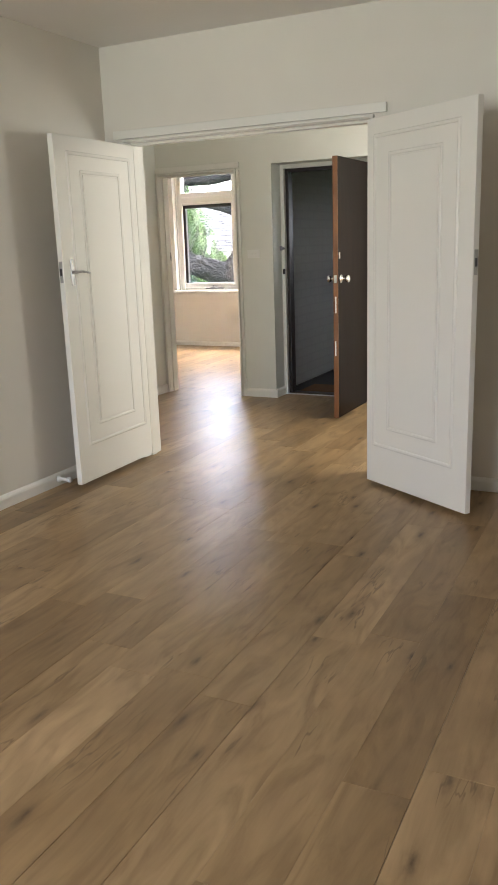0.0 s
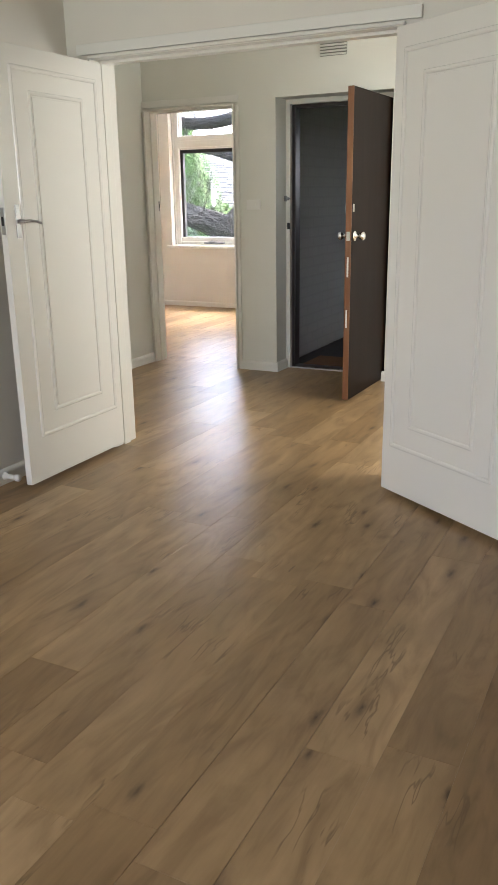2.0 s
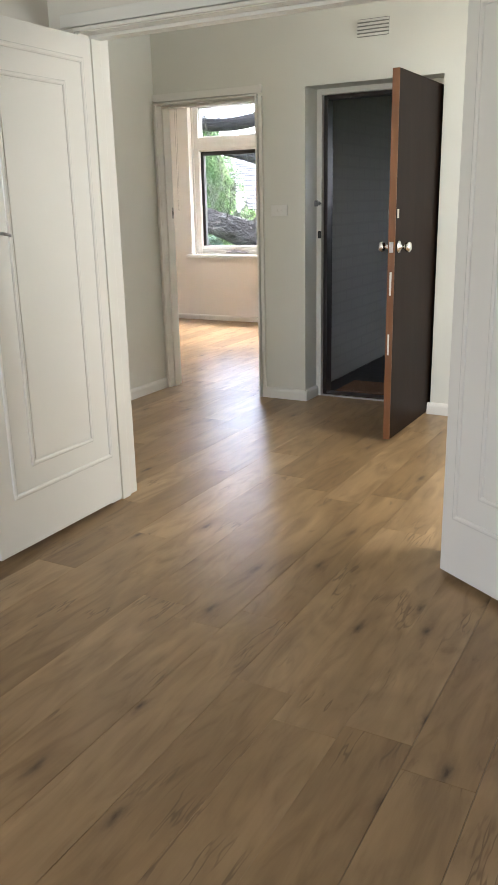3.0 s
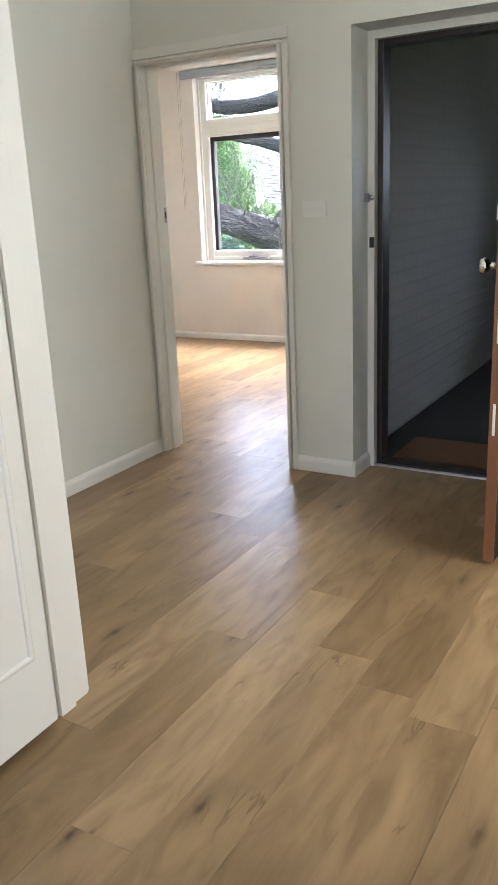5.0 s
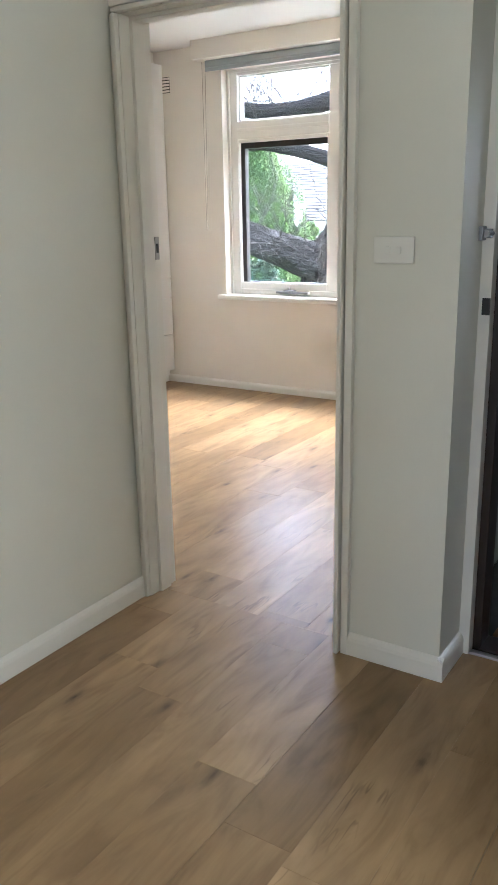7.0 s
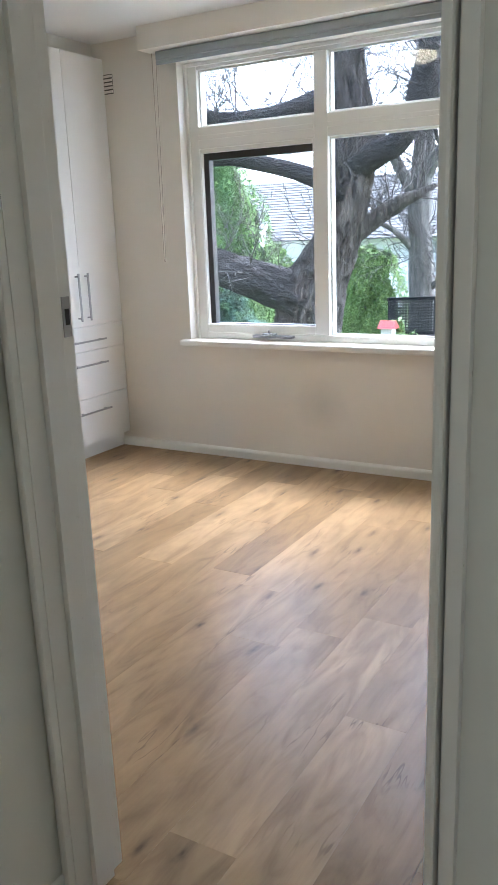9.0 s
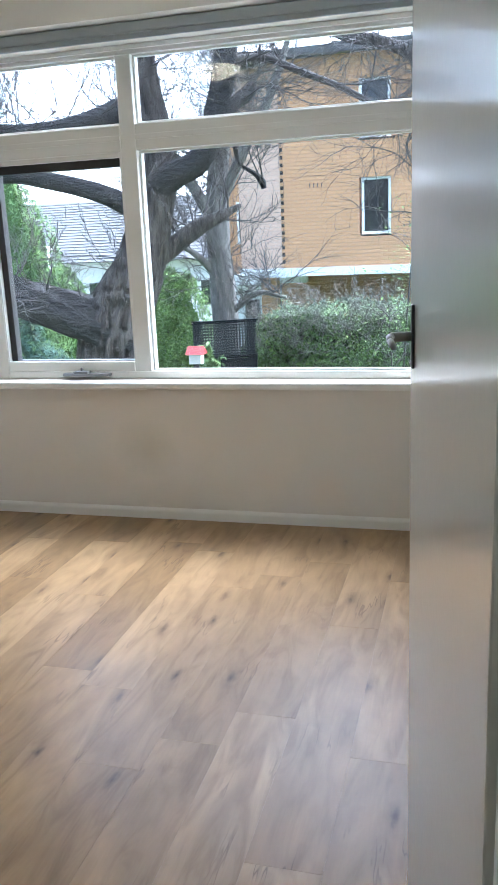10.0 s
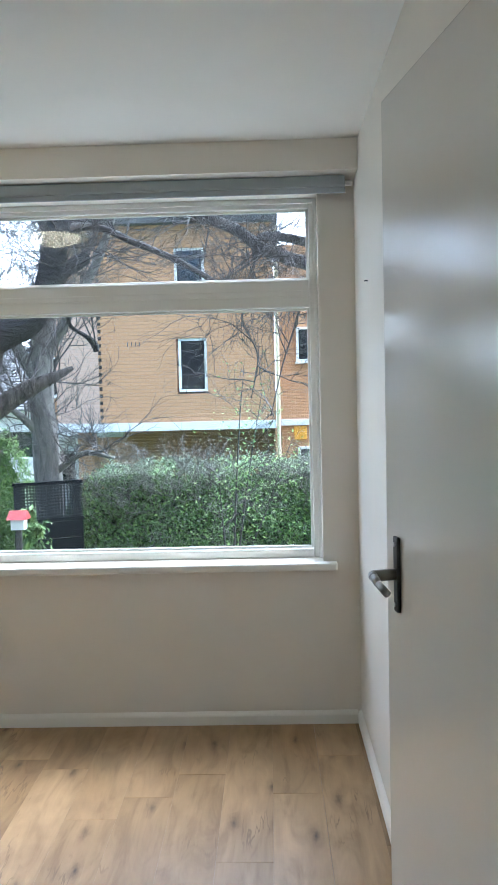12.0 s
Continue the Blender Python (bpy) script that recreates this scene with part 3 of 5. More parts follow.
# front door, dark brown, open into the hall
fdoor = thing("front_door", pose(-1.655, 7.295, 0, 0, 0, -90.6), "dark brown varnished front door standing open, orange worn edge", "door")
FW = 0.93
bm = bmesh.new()
box(bm, 0, FW - 0.006, 0, 0.040, 0.016, 2.04, 0.002)
part("leaf", bm, BROWN_DOOR, fdoor)
bm = bmesh.new()
box(bm, FW - 0.006, FW, 0.0, 0.040, 0.016, 2.04, 0.0015)
part("worn_edge", bm, ORANGE_EDGE, fdoor, "worn orange timber door edge")
for side in (-1, 1):
    bm = bmesh.new()
    y = 0.040 if side > 0 else 0.0
    face = Matrix.Translation((FW - 0.062, y, 1.125)) @ Euler((radians(-90 * side), 0, 0)).to_matrix().to_4x4()
    lathe(bm, [(0.034, 0), (0.034, 0.004), (0.028, 0.010), (0.013, 0.014), (0.012, 0.034), (0.022, 0.042), (0.029, 0.054), (0.028, 0.066), (0.020, 0.072), (0.004, 0.073)], 24, face)
    part("door_knob", bm, CHROME, fdoor, "chrome door knob", True)
bm = bmesh.new()
box(bm, FW - 0.0005, FW + 0.002, 0.008, 0.032, 1.095, 1.155, 0.001)
part("latch_plate", bm, CHROME, fdoor, "bright latch plate")
bm = bmesh.new()
box(bm, FW - 0.0005, FW + 0.0015, 0.014, 0.026, 0.86, 0.99, 0.0008)
box(bm, FW - 0.0005, FW + 0.0015, 0.012, 0.022, 0.52, 0.64, 0.0008)
part("paint_chip", bm, TRIM, fdoor, "pale chipped strip")
bm = bmesh.new()
box(bm, FW - 0.030, FW - 0.012, -0.010, 0.0, 1.28, 1.33, 0.003)
box(bm, FW - 0.030, FW - 0.012, 0.040, 0.050, 1.28, 1.33, 0.003)
part("rim_lock", bm, CHROME, fdoor, "small chrome dead lock")

# ---- hall things ----
sw = thing("light_switch", pose(-2.706, 7.11, 1.3245), "white double light switch on the hall wall", "light switch")
bm = bmesh.new()
box(bm, -0.061, 0.061, -0.010, 0.0, -0.0375, 0.0375, 0.003)
part("plate", bm, PLASTIC, sw)
for x in (-0.016, 0.016):
    bm = bmesh.new()
    box(bm, x - 0.007, x + 0.007, -0.014, -0.0095, -0.010, 0.010, 0.002)
    part("rocker", bm, PLASTIC, sw)

vent = thing("wall_vent", pose(-2.054, 7.11, 2.392), "white painted louvred wall vent above the front door", "vent")
bm = bmesh.new()
box(bm, -0.102, 0.102, -0.004, 0.0, -0.05, 0.05)
part("backing", bm, material("vent_shadow_gap", (0.25, 0.25, 0.22), 0.8), vent)
for i in range(5):
    bm = bmesh.new()
    z = -0.040 + i * 0.020
    box(bm, -0.100, 0.100, -0.012, -0.004, -0.006, 0.006, 0.002, Matrix.Translation((0, 0, z)))
    part("slat", bm, HALL, vent)

stop = thing("door_stop", pose(-2.632, 4.08, 0.045), "white rubber-tipped door stop on the skirting board", "door stop")
bm = bmesh.new()
lathe(bm, [(0.022, 0), (0.022, 0.006), (0.013, 0.010), (0.013, 0.07)], 20, Euler((0, radians(90), 0)).to_matrix().to_4x4())
part("stem", bm, PLASTIC, stop, "", True)
bm = bmesh.new()
lathe(bm, [(0.016, 0.07), (0.018, 0.074), (0.018, 0.09), (0.014, 0.095)], 20, Euler((0, radians(90), 0)).to_matrix().to_4x4())
part("rubber_tip", bm, PLASTIC, stop, "", True)

mat_thing = thing("door_mat", pose(-2.09, 7.69, -0.02), "brown coir door mat on the dark landing", "door mat")
bm = bmesh.new()
box(bm, -0.36, 0.36, -0.215, 0.215, 0, 0.02, 0.006)
part("coir_pad", bm, COIR, mat_thing)


def oyster_light(x, y, z, r, mat, label):
    lamp = thing("ceiling_light", pose(x, y, z), label, "ceiling light")
    bm = bmesh.new()
    lathe(bm, [(r * 1.02, 0), (r * 1.06, -0.006), (r * 1.06, -0.02), (r * 1.0, -0.026)], 40)
    part("rim", bm, TRIM, lamp, "", True)
    bm = bmesh.new()
    lathe(bm, [(r * math.cos(a), -0.026 - 0.07 * math.sin(a)) for a in [i * math.pi / 2 / 8 for i in range(8)]] + [(0.004, -0.096)], 40)
    part("diffuser", bm, mat, lamp, "glowing opal glass bowl", True)


oyster_light(-4.62, 9.14, C3, 0.17, LAMP_WARM, "lit round warm opal ceiling light in the bedroom")

# ---- bedroom window ----
win = tagged(new("window_1"), "wide white timber window with awning sash and transom lights", "window", kind="structure")
FY0, FY1, GY = 10.585, 10.69, 10.632


def bar(name, x0, x1, z0, z1, y0=FY0, y1=FY1, bevel=0.006, mat=None, label=""):
    bm = bmesh.new()
    box(bm, x0, x1, y0, y1, z0, z1, bevel)
    return part(name, bm, mat or FRAME_PAINT, win, label)


ML0, ML1 = -4.700, -4.614
bar("frame_stile", WX0 + 0.002, -5.512, WZ0, WZ1)
bar("frame_stile", -3.008, WX1 - 0.002, WZ0, WZ1)
bar("frame_head", -5.512, -3.008, 2.466, WZ1 - 0.002)
bar("frame_bottom_rail", -5.512, -3.008, WZ0, 0.833)
bar("mullion", ML0, ML1, 0.833, 2.466, FY0 - 0.004)
bar("transom", -5.512, ML0, 1.998, 2.131, FY0 - 0.006)
bar("transom", ML1, -3.008, 1.998, 2.131, FY0 - 0.006)
# glazing beads
for x0, x1, z0, z1 in ((-5.512, ML0, 2.131, 2.466), (ML1, -3.008, 2.131, 2.466), (ML1, -3.008, 0.833, 1.998)):
    bm = bmesh.new()
    b = 0.012
    for q in ((x0, x0 + b, z0, z1), (x1 - b, x1, z0, z1), (x0 + b, x1 - b, z0, z0 + b), (x0 + b, x1 - b, z1 - b, z1)):
        box(bm, q[0], q[1], GY - 0.020, GY - 0.004, q[2], q[3], 0.003)
    part("glazing_bead", bm, FRAME_PAINT, win)
    bm = bmesh.new()
    box(bm, x0, x1, GY - 0.002, GY + 0.002, z0, z1)
    g = part("pane", bm, GLASS, win)
    g.visible_shadow = False
# stepped edge where the frame meets the reveal
bm = bmesh.new()
for q in ((WX0 + 0.001, WX0 + 0.022, WZ0, WZ1 - 0.002), (WX1 - 0.016, WX1 - 0.001, WZ0, WZ1 - 0.002), (WX0 + 0.022, WX1 - 0.016, WZ1 - 0.024, WZ1 - 0.002)):
    box(bm, q[0], q[1], FY0 - 0.016, FY0 + 0.004, q[2], q[3], 0.004)
part("edge_moulding", bm, FRAME_PAINT, win)
for x0, x1 in ((-5.512, ML0), (ML1, -3.008)):
    bm = bmesh.new()
    box(bm, x0, x1, FY0 - 0.014, FY0 - 0.004, 2.050, 2.078, 0.004)
    part("transom_bead", bm, FRAME_PAINT, win)
# awning sash
bm = bmesh.new()
for q in ((-5.512, -5.506, 0.833, 1.998), (-4.717, ML0, 0.833, 1.998), (-5.506, -4.717, 0.833, 0.887), (-5.506, -4.717, 1.972, 1.998)):
    box(bm, q[0], q[1], FY0 + 0.004, FY1 - 0.02, q[2], q[3], 0.004)
sash = part("sash_frame", bm, FRAME_PAINT, win, "white awning sash frame")
bm = bmesh.new()
for q in ((-5.506, -5.468, 0.887, 1.972), (-4.724, -4.717, 0.887, 1.972), (-5.468, -4.724, 1.930, 1.972), (-5.468, -4.724, 0.887, 0.892)):
    box(bm, q[0], q[1], GY - 0.012, GY + 0.04, q[2], q[3], 0.001)
part("dark_seal", bm, DARK_SASH, sash, "dark sash edge")
bm = bmesh.new()
box(bm, -5.47, -4.722, GY - 0.002, GY + 0.002, 0.89, 1.935)
g = part("pane", bm, GLASS, sash)
g.visible_shadow = False
bm = bmesh.new()
box(bm, -5.15, -4.86, 10.545, FY0 + 0.003, 0.808, 0.826, 0.006)
box(bm, -5.075, -4.985, 10.535, FY0 + 0.003, 0.824, 0.838, 0.005)
rod(bm, (-5.03, 10.556, 0.836), (-5.03, 10.552, 0.858), 0.008, 0.005)
part("winder", bm, GREY_METAL, win, "grey metal window winder")
bm = bmesh.new()
box(bm, -5.66, -2.905, 10.45, FY0, 0.752, WZ0 - 0.001, 0.010)
part("window_sill", bm, FRAME_PAINT, win, "white gloss sill board")

blind = thing("roller_blind", pose(-4.26, 10.42, 2.52), "grey roller blind rolled up under the pelmet", "blind")
bm = bmesh.new()
box(bm, -1.41, 1.41, -0.040, 0.042, -0.010, 0.044, 0.010)
part("rolled_cloth", bm, BLIND, blind)
bm = bmesh.new()
box(bm, -1.412, 1.412, -0.030, -0.018, -0.034, -0.008, 0.004)
part("bottom_bar", bm, BLIND, blind, "pale bottom bar")
bm = bmesh.new()
for x0, x1 in ((-1.455, -1.452), (-1.425, -1.435)):
    rod(bm, (x0, -0.01, 0.04), (-1.455 if x0 < -1.45 else -1.442, -0.01, -1.20), 0.0022, seg=6)
for i in range(8):
    a0, a1 = math.pi + i * math.pi / 8, math.pi + (i + 1) * math.pi / 8
    c = -1.4485
    rod(bm, (c + 0.0065 * math.cos(a0), -0.01, -1.20 + 0.012 * math.sin(a0)), (c + 0.0065 * math.cos(a1), -0.01, -1.20 + 0.012 * math.sin(a1)), 0.0022, seg=6)
part("cord", bm, CORD, blind, "hanging beige cord loop")
bm = bmesh.new()
rod(bm, (1.41, 0, 0.015), (1.445, 0, 0.015), 0.012)
part("bracket", bm, PLASTIC, blind)

# ---- built-in wardrobe ----
FRONT = -6.175


def wardrobe(y1, label):
    """One wardrobe unit 0.80 wide against the left wall: two doors over three drawers, up to y1."""
    y0 = y1 - 0.80
    w = thing("wardrobe", pose(-6.5, (y0 + y1) / 2, 0), label, "wardrobe", "built-in wardrobe units")
    d, hw = FRONT + 6.5, 0.40
    bm = bmesh.new()
    box(bm, -0.298, d - 0.020, -hw, hw, 0.105, 2.60)
    part("carcass", bm, LAMINATE, w)
    bm = bmesh.new()
    box(bm, -0.298, d - 0.060, -hw, hw, 0.0, 0.1045)
    part("kickboard", bm, LAMINATE, w)
    for s in (-1, 1):
        bm = bmesh.new()
        a, b = (-hw + 0.0015, -0.0015) if s < 0 else (0.0015, hw - 0.0015)
        box(bm, d - 0.0195, d, a, b, 0.908, 2.598, 0.0015)
        door = part("door", bm, LAMINATE, w)
        bm = bmesh.new()
        y = s * 0.045
        for z in (0.965, 1.235):
            rod(bm, (d, y, z), (d + 0.030, y, z), 0.005, seg=10)
        box(bm, d + 0.026, d + 0.036, y - 0.006, y + 0.006, 0.945, 1.255, 0.002)
        part("handle", bm, STEEL, door, "brushed steel bar handle")
    for z0, z1, hz in ((0.744, 0.904, 0.81), (0.426, 0.740, 0.652), (0.108, 0.422, 0.33)):
        bm = bmesh.new()
        box(bm, d - 0.0195, d, -hw + 0.0015, hw - 0.0015, z0, z1, 0.0015)
        drawer = part("drawer", bm, LAMINATE, w)
        bm = bmesh.new()
        for y in (-0.12, 0.12):
            rod(bm, (d, y + 0.02, hz), (d + 0.030, y + 0.02, hz), 0.005, seg=10)
        box(bm, d + 0.026, d + 0.036, -0.14, 0.18, hz - 0.006, hz + 0.006, 0.002)
        part("handle", bm, STEEL, drawer, "brushed steel bar handle")
    return w


first = wardrobe(10.535 - 0.04, "white laminate wardrobe with tall doors above three drawers")
for i in (1, 2, 3):
    copy_thing(first, pose(-6.5, 10.095 - i * 0.801, 0))
slab("wardrobe_bulkhead", [(-6.80, -6.26, 7.24, 10.5, 2.602, C3 - 0.001)], WALL, "cream plaster infill above the wardrobes", "wall")

bvent = thing("wall_vent", pose(-6.175, 10.5, 2.445), "small louvred plaster vent beside the wardrobe", "vent")
bm = bmesh.new()
box(bm, -0.07, 0.07, -0.003, 0.0, -0.06, 0.06)
part("backing", bm, material("vent_dark_gap", (0.10, 0.09, 0.08), 0.9), bvent)
for i in range(5):
    bm = bmesh.new()
    box(bm, -0.07, 0.07, -0.010, -0.003, -0.0075, 0.0075, 0.002, Matrix.Translation((0, 0, -0.047 + i * 0.0235)))
    part("slat", bm, WALL, bvent)

nail = thing("wall_hook", pose(-2.80, 10.015, 2.04), "tiny dark picture nail in the bedroom wall", "nail")
bm = bmesh.new()
rod(bm, (0, 0, 0), (-0.012, 0, 0.003), 0.0025, seg=8)
box(bm, -0.014, -0.010, -0.006, 0.006, -0.002, 0.004, 0.001)
part("nail_shank", bm, BLACK_METAL, nail)

# ---- outside ----
GROUND = -2.3
bm = bmesh.new()
box(bm, -400, 400, 10.76, 800, GROUND - 0.3, GROUND)
box(bm, -400, 400, -400, 10.76, GROUND - 0.32, GROUND - 0.02)
structure("ground", bm, LAWN, "rough green lawn and garden ground", "lawn")


def smooth_line(pts, steps=6):
    """Catmull-Rom through (x, y, z, radius) points."""
    p = [Vector(q) for q in pts]
    p = [p[0] * 2 - p[1]] + p + [p[-1] * 2 - p[-2]]
    out = []
    for i in range(1, len(p) - 2):
        for s in range(steps):
            t = s / steps
            a, b, c, d = p[i - 1], p[i], p[i + 1], p[i + 2]
            out.append(0.5 * ((2 * b) + (c - a) * t + (2 * a - 5 * b + 4 * c - d) * t * t + (3 * b - a - 3 * c + d) * t ** 3))
    out.append(p[-2])
    return out


def tube(bm, pts, seg=8, rough=0.0, ridges=0):
    """A tapered tube along (x, y, z, radius) points, its skin uneven; ridges: bark furrows running along it."""
    rings = []
    n = len(pts)
    side = None
    for i, q in enumerate(pts):
        a, b = pts[max(0, i - 1)], pts[min(n - 1, i + 1)]
        d = Vector((b[0] - a[0], b[1] - a[1], b[2] - a[2])).normalized()
        if side is None:
            side = d.orthogonal().normalized()
        side = (side - d * side.dot(d)).normalized()
        up = d.cross(side)
        ring = []
        for k in range(seg):
            an = 2 * math.pi * k / seg
            w = side * math.cos(an) + up * math.sin(an)
            r = max(0.0015, q[3])
            if rough:
                c = Vector((q[0], q[1], q[2])) + w * r
                r *= 1 + rough * (noise.noise(c * 3.1) + 0.5 * noise.noise(c * 9.0))
                if ridges:
                    f = abs(noise.noise(Vector((an * ridges / 2.2 + 0.9 * noise.noise(c * 2.3), 0.4 * i / 6.0, r * 3))))
                    r *= 1 - 0.24 * max(0.0, 1 - f * 4.5)
            ring.append(bm.verts.new(Vector((q[0], q[1], q[2])) + w * r))
        rings.append(ring)
    for a, b in zip(rings, rings[1:]):
        for k in range(seg):
            j = (k + 1) % seg
            bm.faces.new((a[k], a[j], b[j], b[k]))
    bm.faces.new(rings[0][::-1])
    bm.faces.new(rings[-1])


def twigs(bm, rng, start, way, length, radius, depth, droop=0.0):
    """A crooked twig that forks as it goes."""
    pts, p, d = [], Vector(start), Vector(way).normalized()
    n = 5
    for i in range(n + 1):
        pts.append((*p, radius * (1 - 0.75 * i / n)))
        d = (d + Vector((rng.uniform(-1, 1), rng.uniform(-1, 1), rng.uniform(-0.8, 0.9) - droop)) * 0.30).normalized()
        p = p + d * length / n
    tube(bm, pts, 5 if radius > 0.008 else 3)
    if depth:
        for i in range(1, n + 1):
            for _ in range(1 if rng.random() < 0.75 else 2):
                q = Vector(pts[i][:3])
                e = (d + Vector((rng.uniform(-1, 1), rng.uniform(-1, 1), rng.uniform(-0.6, 1.0) - droop)) * 0.9).normalized()
                twigs(bm, rng, q, e, length * rng.uniform(0.45, 0.7), radius * 0.55, depth - 1, droop)


def spray(bm, rng, line, count, length, radius, depth, lift=0.4, droop=0.0):
    """Twigs all along a limb."""
    for _ in range(count):
        q = line[int(len(line) * rng.uniform(0.1, 1.0)) - 1]
        e = Vector((rng.uniform(-1, 1), rng.uniform(-0.8, 0.8), rng.uniform(-0.5, 1.0) + lift))
        twigs(bm, rng, q[:3], e, length * rng.uniform(0.6, 1.2), radius, depth, droop)


def tree_limb(name, pts, mat, parent, seg, rough, ridges=0, steps=8, label=""):
    bm = bmesh.new()
    line = smooth_line(pts, steps)
    tube(bm, line, seg, rough, ridges)
    part(name, bm, mat, parent, label, True)
    return line


# old tree close to the window: leaning trunk, heavy low limb, bare crown
rng = random.Random(5)
old = thing("tree", pose(-6.2, 13.5, GROUND), "old bare tree with deeply fissured bark and heavy limbs", "tree")
old_in = Matrix.Translation((6.2, -13.5, -GROUND))


def local(pts, m):
    return [(*(m @ Vector(p[:3])), p[3]) for p in pts]


lines = []
trunk_pts = [(-6.22, 13.5, GROUND, 0.42), (-6.24, 13.5, -0.9, 0.38), (-6.22, 13.5, 0.2, 0.36), (-6.11, 13.5, 0.85, 0.335), (-5.86, 13.5, 1.35, 0.24), (-5.69, 13.5, 1.85, 0.195),
             (-5.64, 13.5, 2.3, 0.205), (-5.71, 13.5, 2.85, 0.165), (-5.74, 13.55, 3.4, 0.15), (-5.6, 13.8, 4.6, 0.11), (-5.7, 14.1, 6.2, 0.06)]
lines.append(tree_limb("trunk", local(trunk_pts, old_in), BARK, old, 64, 0.05, 16, 22, "grey trunk with deep bark furrows"))
for nm, pts, mat, seg in (
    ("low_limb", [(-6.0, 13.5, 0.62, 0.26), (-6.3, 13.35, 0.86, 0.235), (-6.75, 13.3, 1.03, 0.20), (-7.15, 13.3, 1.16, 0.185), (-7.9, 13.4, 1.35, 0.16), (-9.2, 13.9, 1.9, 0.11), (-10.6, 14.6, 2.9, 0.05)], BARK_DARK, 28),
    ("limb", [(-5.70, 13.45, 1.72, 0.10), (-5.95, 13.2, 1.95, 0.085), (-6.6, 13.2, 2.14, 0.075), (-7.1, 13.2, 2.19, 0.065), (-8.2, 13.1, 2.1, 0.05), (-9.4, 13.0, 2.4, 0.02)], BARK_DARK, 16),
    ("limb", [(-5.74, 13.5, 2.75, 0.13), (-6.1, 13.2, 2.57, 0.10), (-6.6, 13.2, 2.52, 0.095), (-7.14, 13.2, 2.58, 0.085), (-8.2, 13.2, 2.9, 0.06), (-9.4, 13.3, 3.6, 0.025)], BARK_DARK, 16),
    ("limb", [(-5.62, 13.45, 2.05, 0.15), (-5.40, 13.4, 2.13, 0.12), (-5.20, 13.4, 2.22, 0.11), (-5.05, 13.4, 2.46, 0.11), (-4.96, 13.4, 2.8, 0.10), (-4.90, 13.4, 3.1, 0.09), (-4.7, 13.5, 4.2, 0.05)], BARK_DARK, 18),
    ("limb", [(-5.78, 13.55, 1.38, 0.12), (-5.55, 13.6, 1.52, 0.09), (-5.30, 13.6, 1.67, 0.075), (-5.10, 13.65, 1.76, 0.05), (-4.95, 13.8, 1.85, 0.02)], BARK, 16),
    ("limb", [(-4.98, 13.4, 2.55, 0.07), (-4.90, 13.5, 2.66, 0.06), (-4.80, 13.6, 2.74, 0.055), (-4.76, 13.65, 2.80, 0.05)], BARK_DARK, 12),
    ("limb", [(-5.0, 13.45, 3.0, 0.04), (-4.68, 13.8, 3.07, 0.032), (-4.36, 13.8, 2.93, 0.030), (-4.02, 13.8, 2.78, 0.027), (-3.66, 13.8, 2.57, 0.024), (-3.6, 13.8, 2.54, 0.012)], TWIG, 10),
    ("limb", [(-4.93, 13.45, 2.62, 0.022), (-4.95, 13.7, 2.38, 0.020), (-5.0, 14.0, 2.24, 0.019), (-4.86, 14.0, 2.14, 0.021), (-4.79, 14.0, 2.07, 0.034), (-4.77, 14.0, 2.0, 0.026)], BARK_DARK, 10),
    ("limb", [(-5.7, 13.5, 3.2, 0.10), (-6.1, 13.6, 3.6, 0.07), (-6.9, 13.7, 4.1, 0.04), (-7.9, 13.8, 4.9, 0.015)], TWIG, 10),
):
    lines.append(tree_limb(nm, local(pts, old_in), mat, old, seg, 0.06, 6 if seg > 20 else 0))
bm = bmesh.new()
for i, ln in enumerate(lines):
    spray(bm, rng, ln[len(ln) // 3:] if i == 0 else ln, (24, 14, 12, 20, 12, 16, 6, 10, 4, 18)[i], 0.8, 0.009, 2)
for i in (0, 2, 3, 9):
    spray(bm, rng, lines[i][len(lines[i]) // 2:], 9, 1.0, 0.008, 3)
tagged(part("twigs", bm, TWIG, old, "fine bare twigs"), kind="stuff")

# second, paler tree behind
pale = thing("tree", pose(-5.94, 16.5, GROUND), "slim pale-barked bare tree behind the old tree", "tree")
pale_in = Matrix.Translation((5.94, -16.5, -GROUND))
lines = [tree_limb("trunk", local([(-5.94, 16.5, GROUND, 0.22), (-5.93, 16.5, -0.1, 0.19), (-5.96, 16.5, 0.8, 0.17), (-6.0, 16.5, 1.5, 0.15), (-5.98, 16.5, 2.2, 0.14), (-5.9, 16.5, 2.9, 0.12), (-5.82, 16.5, 3.7, 0.10), (-5.9, 16.6, 5.4, 0.05)], pale_in), BARK_PALE, pale, 24, 0.06, 6)]
for pts in ([(-5.98, 16.5, 1.7, 0.09), (-6.3, 16.4, 2.3, 0.07), (-6.7, 16.4, 3.0, 0.05), (-7.0, 16.4, 4.2, 0.02)],
            [(-5.97, 16.5, 2.0, 0.08), (-5.6, 16.4, 2.6, 0.06), (-5.2, 16.4, 3.3, 0.05), (-4.8, 16.4, 4.4, 0.02)],
            [(-6.0, 16.5, 1.1, 0.06), (-6.3, 16.3, 1.45, 0.04), (-6.65, 16.2, 1.6, 0.02)],
            [(-5.96, 16.5, 0.6, 0.05), (-5.5, 16.4, 0.9, 0.035), (-5.1, 16.3, 0.85, 0.02)]):
    lines.append(tree_limb("limb", local(pts, pale_in), BARK_PALE, pale, 12, 0.05))
bm = bmesh.new()
for i, ln in enumerate(lines):
    spray(bm, rng, ln[len(ln) // 2:] if i == 0 else ln, (36, 20, 20, 22, 14)[i], 0.7, 0.010, 2, 0.2, 0.05)
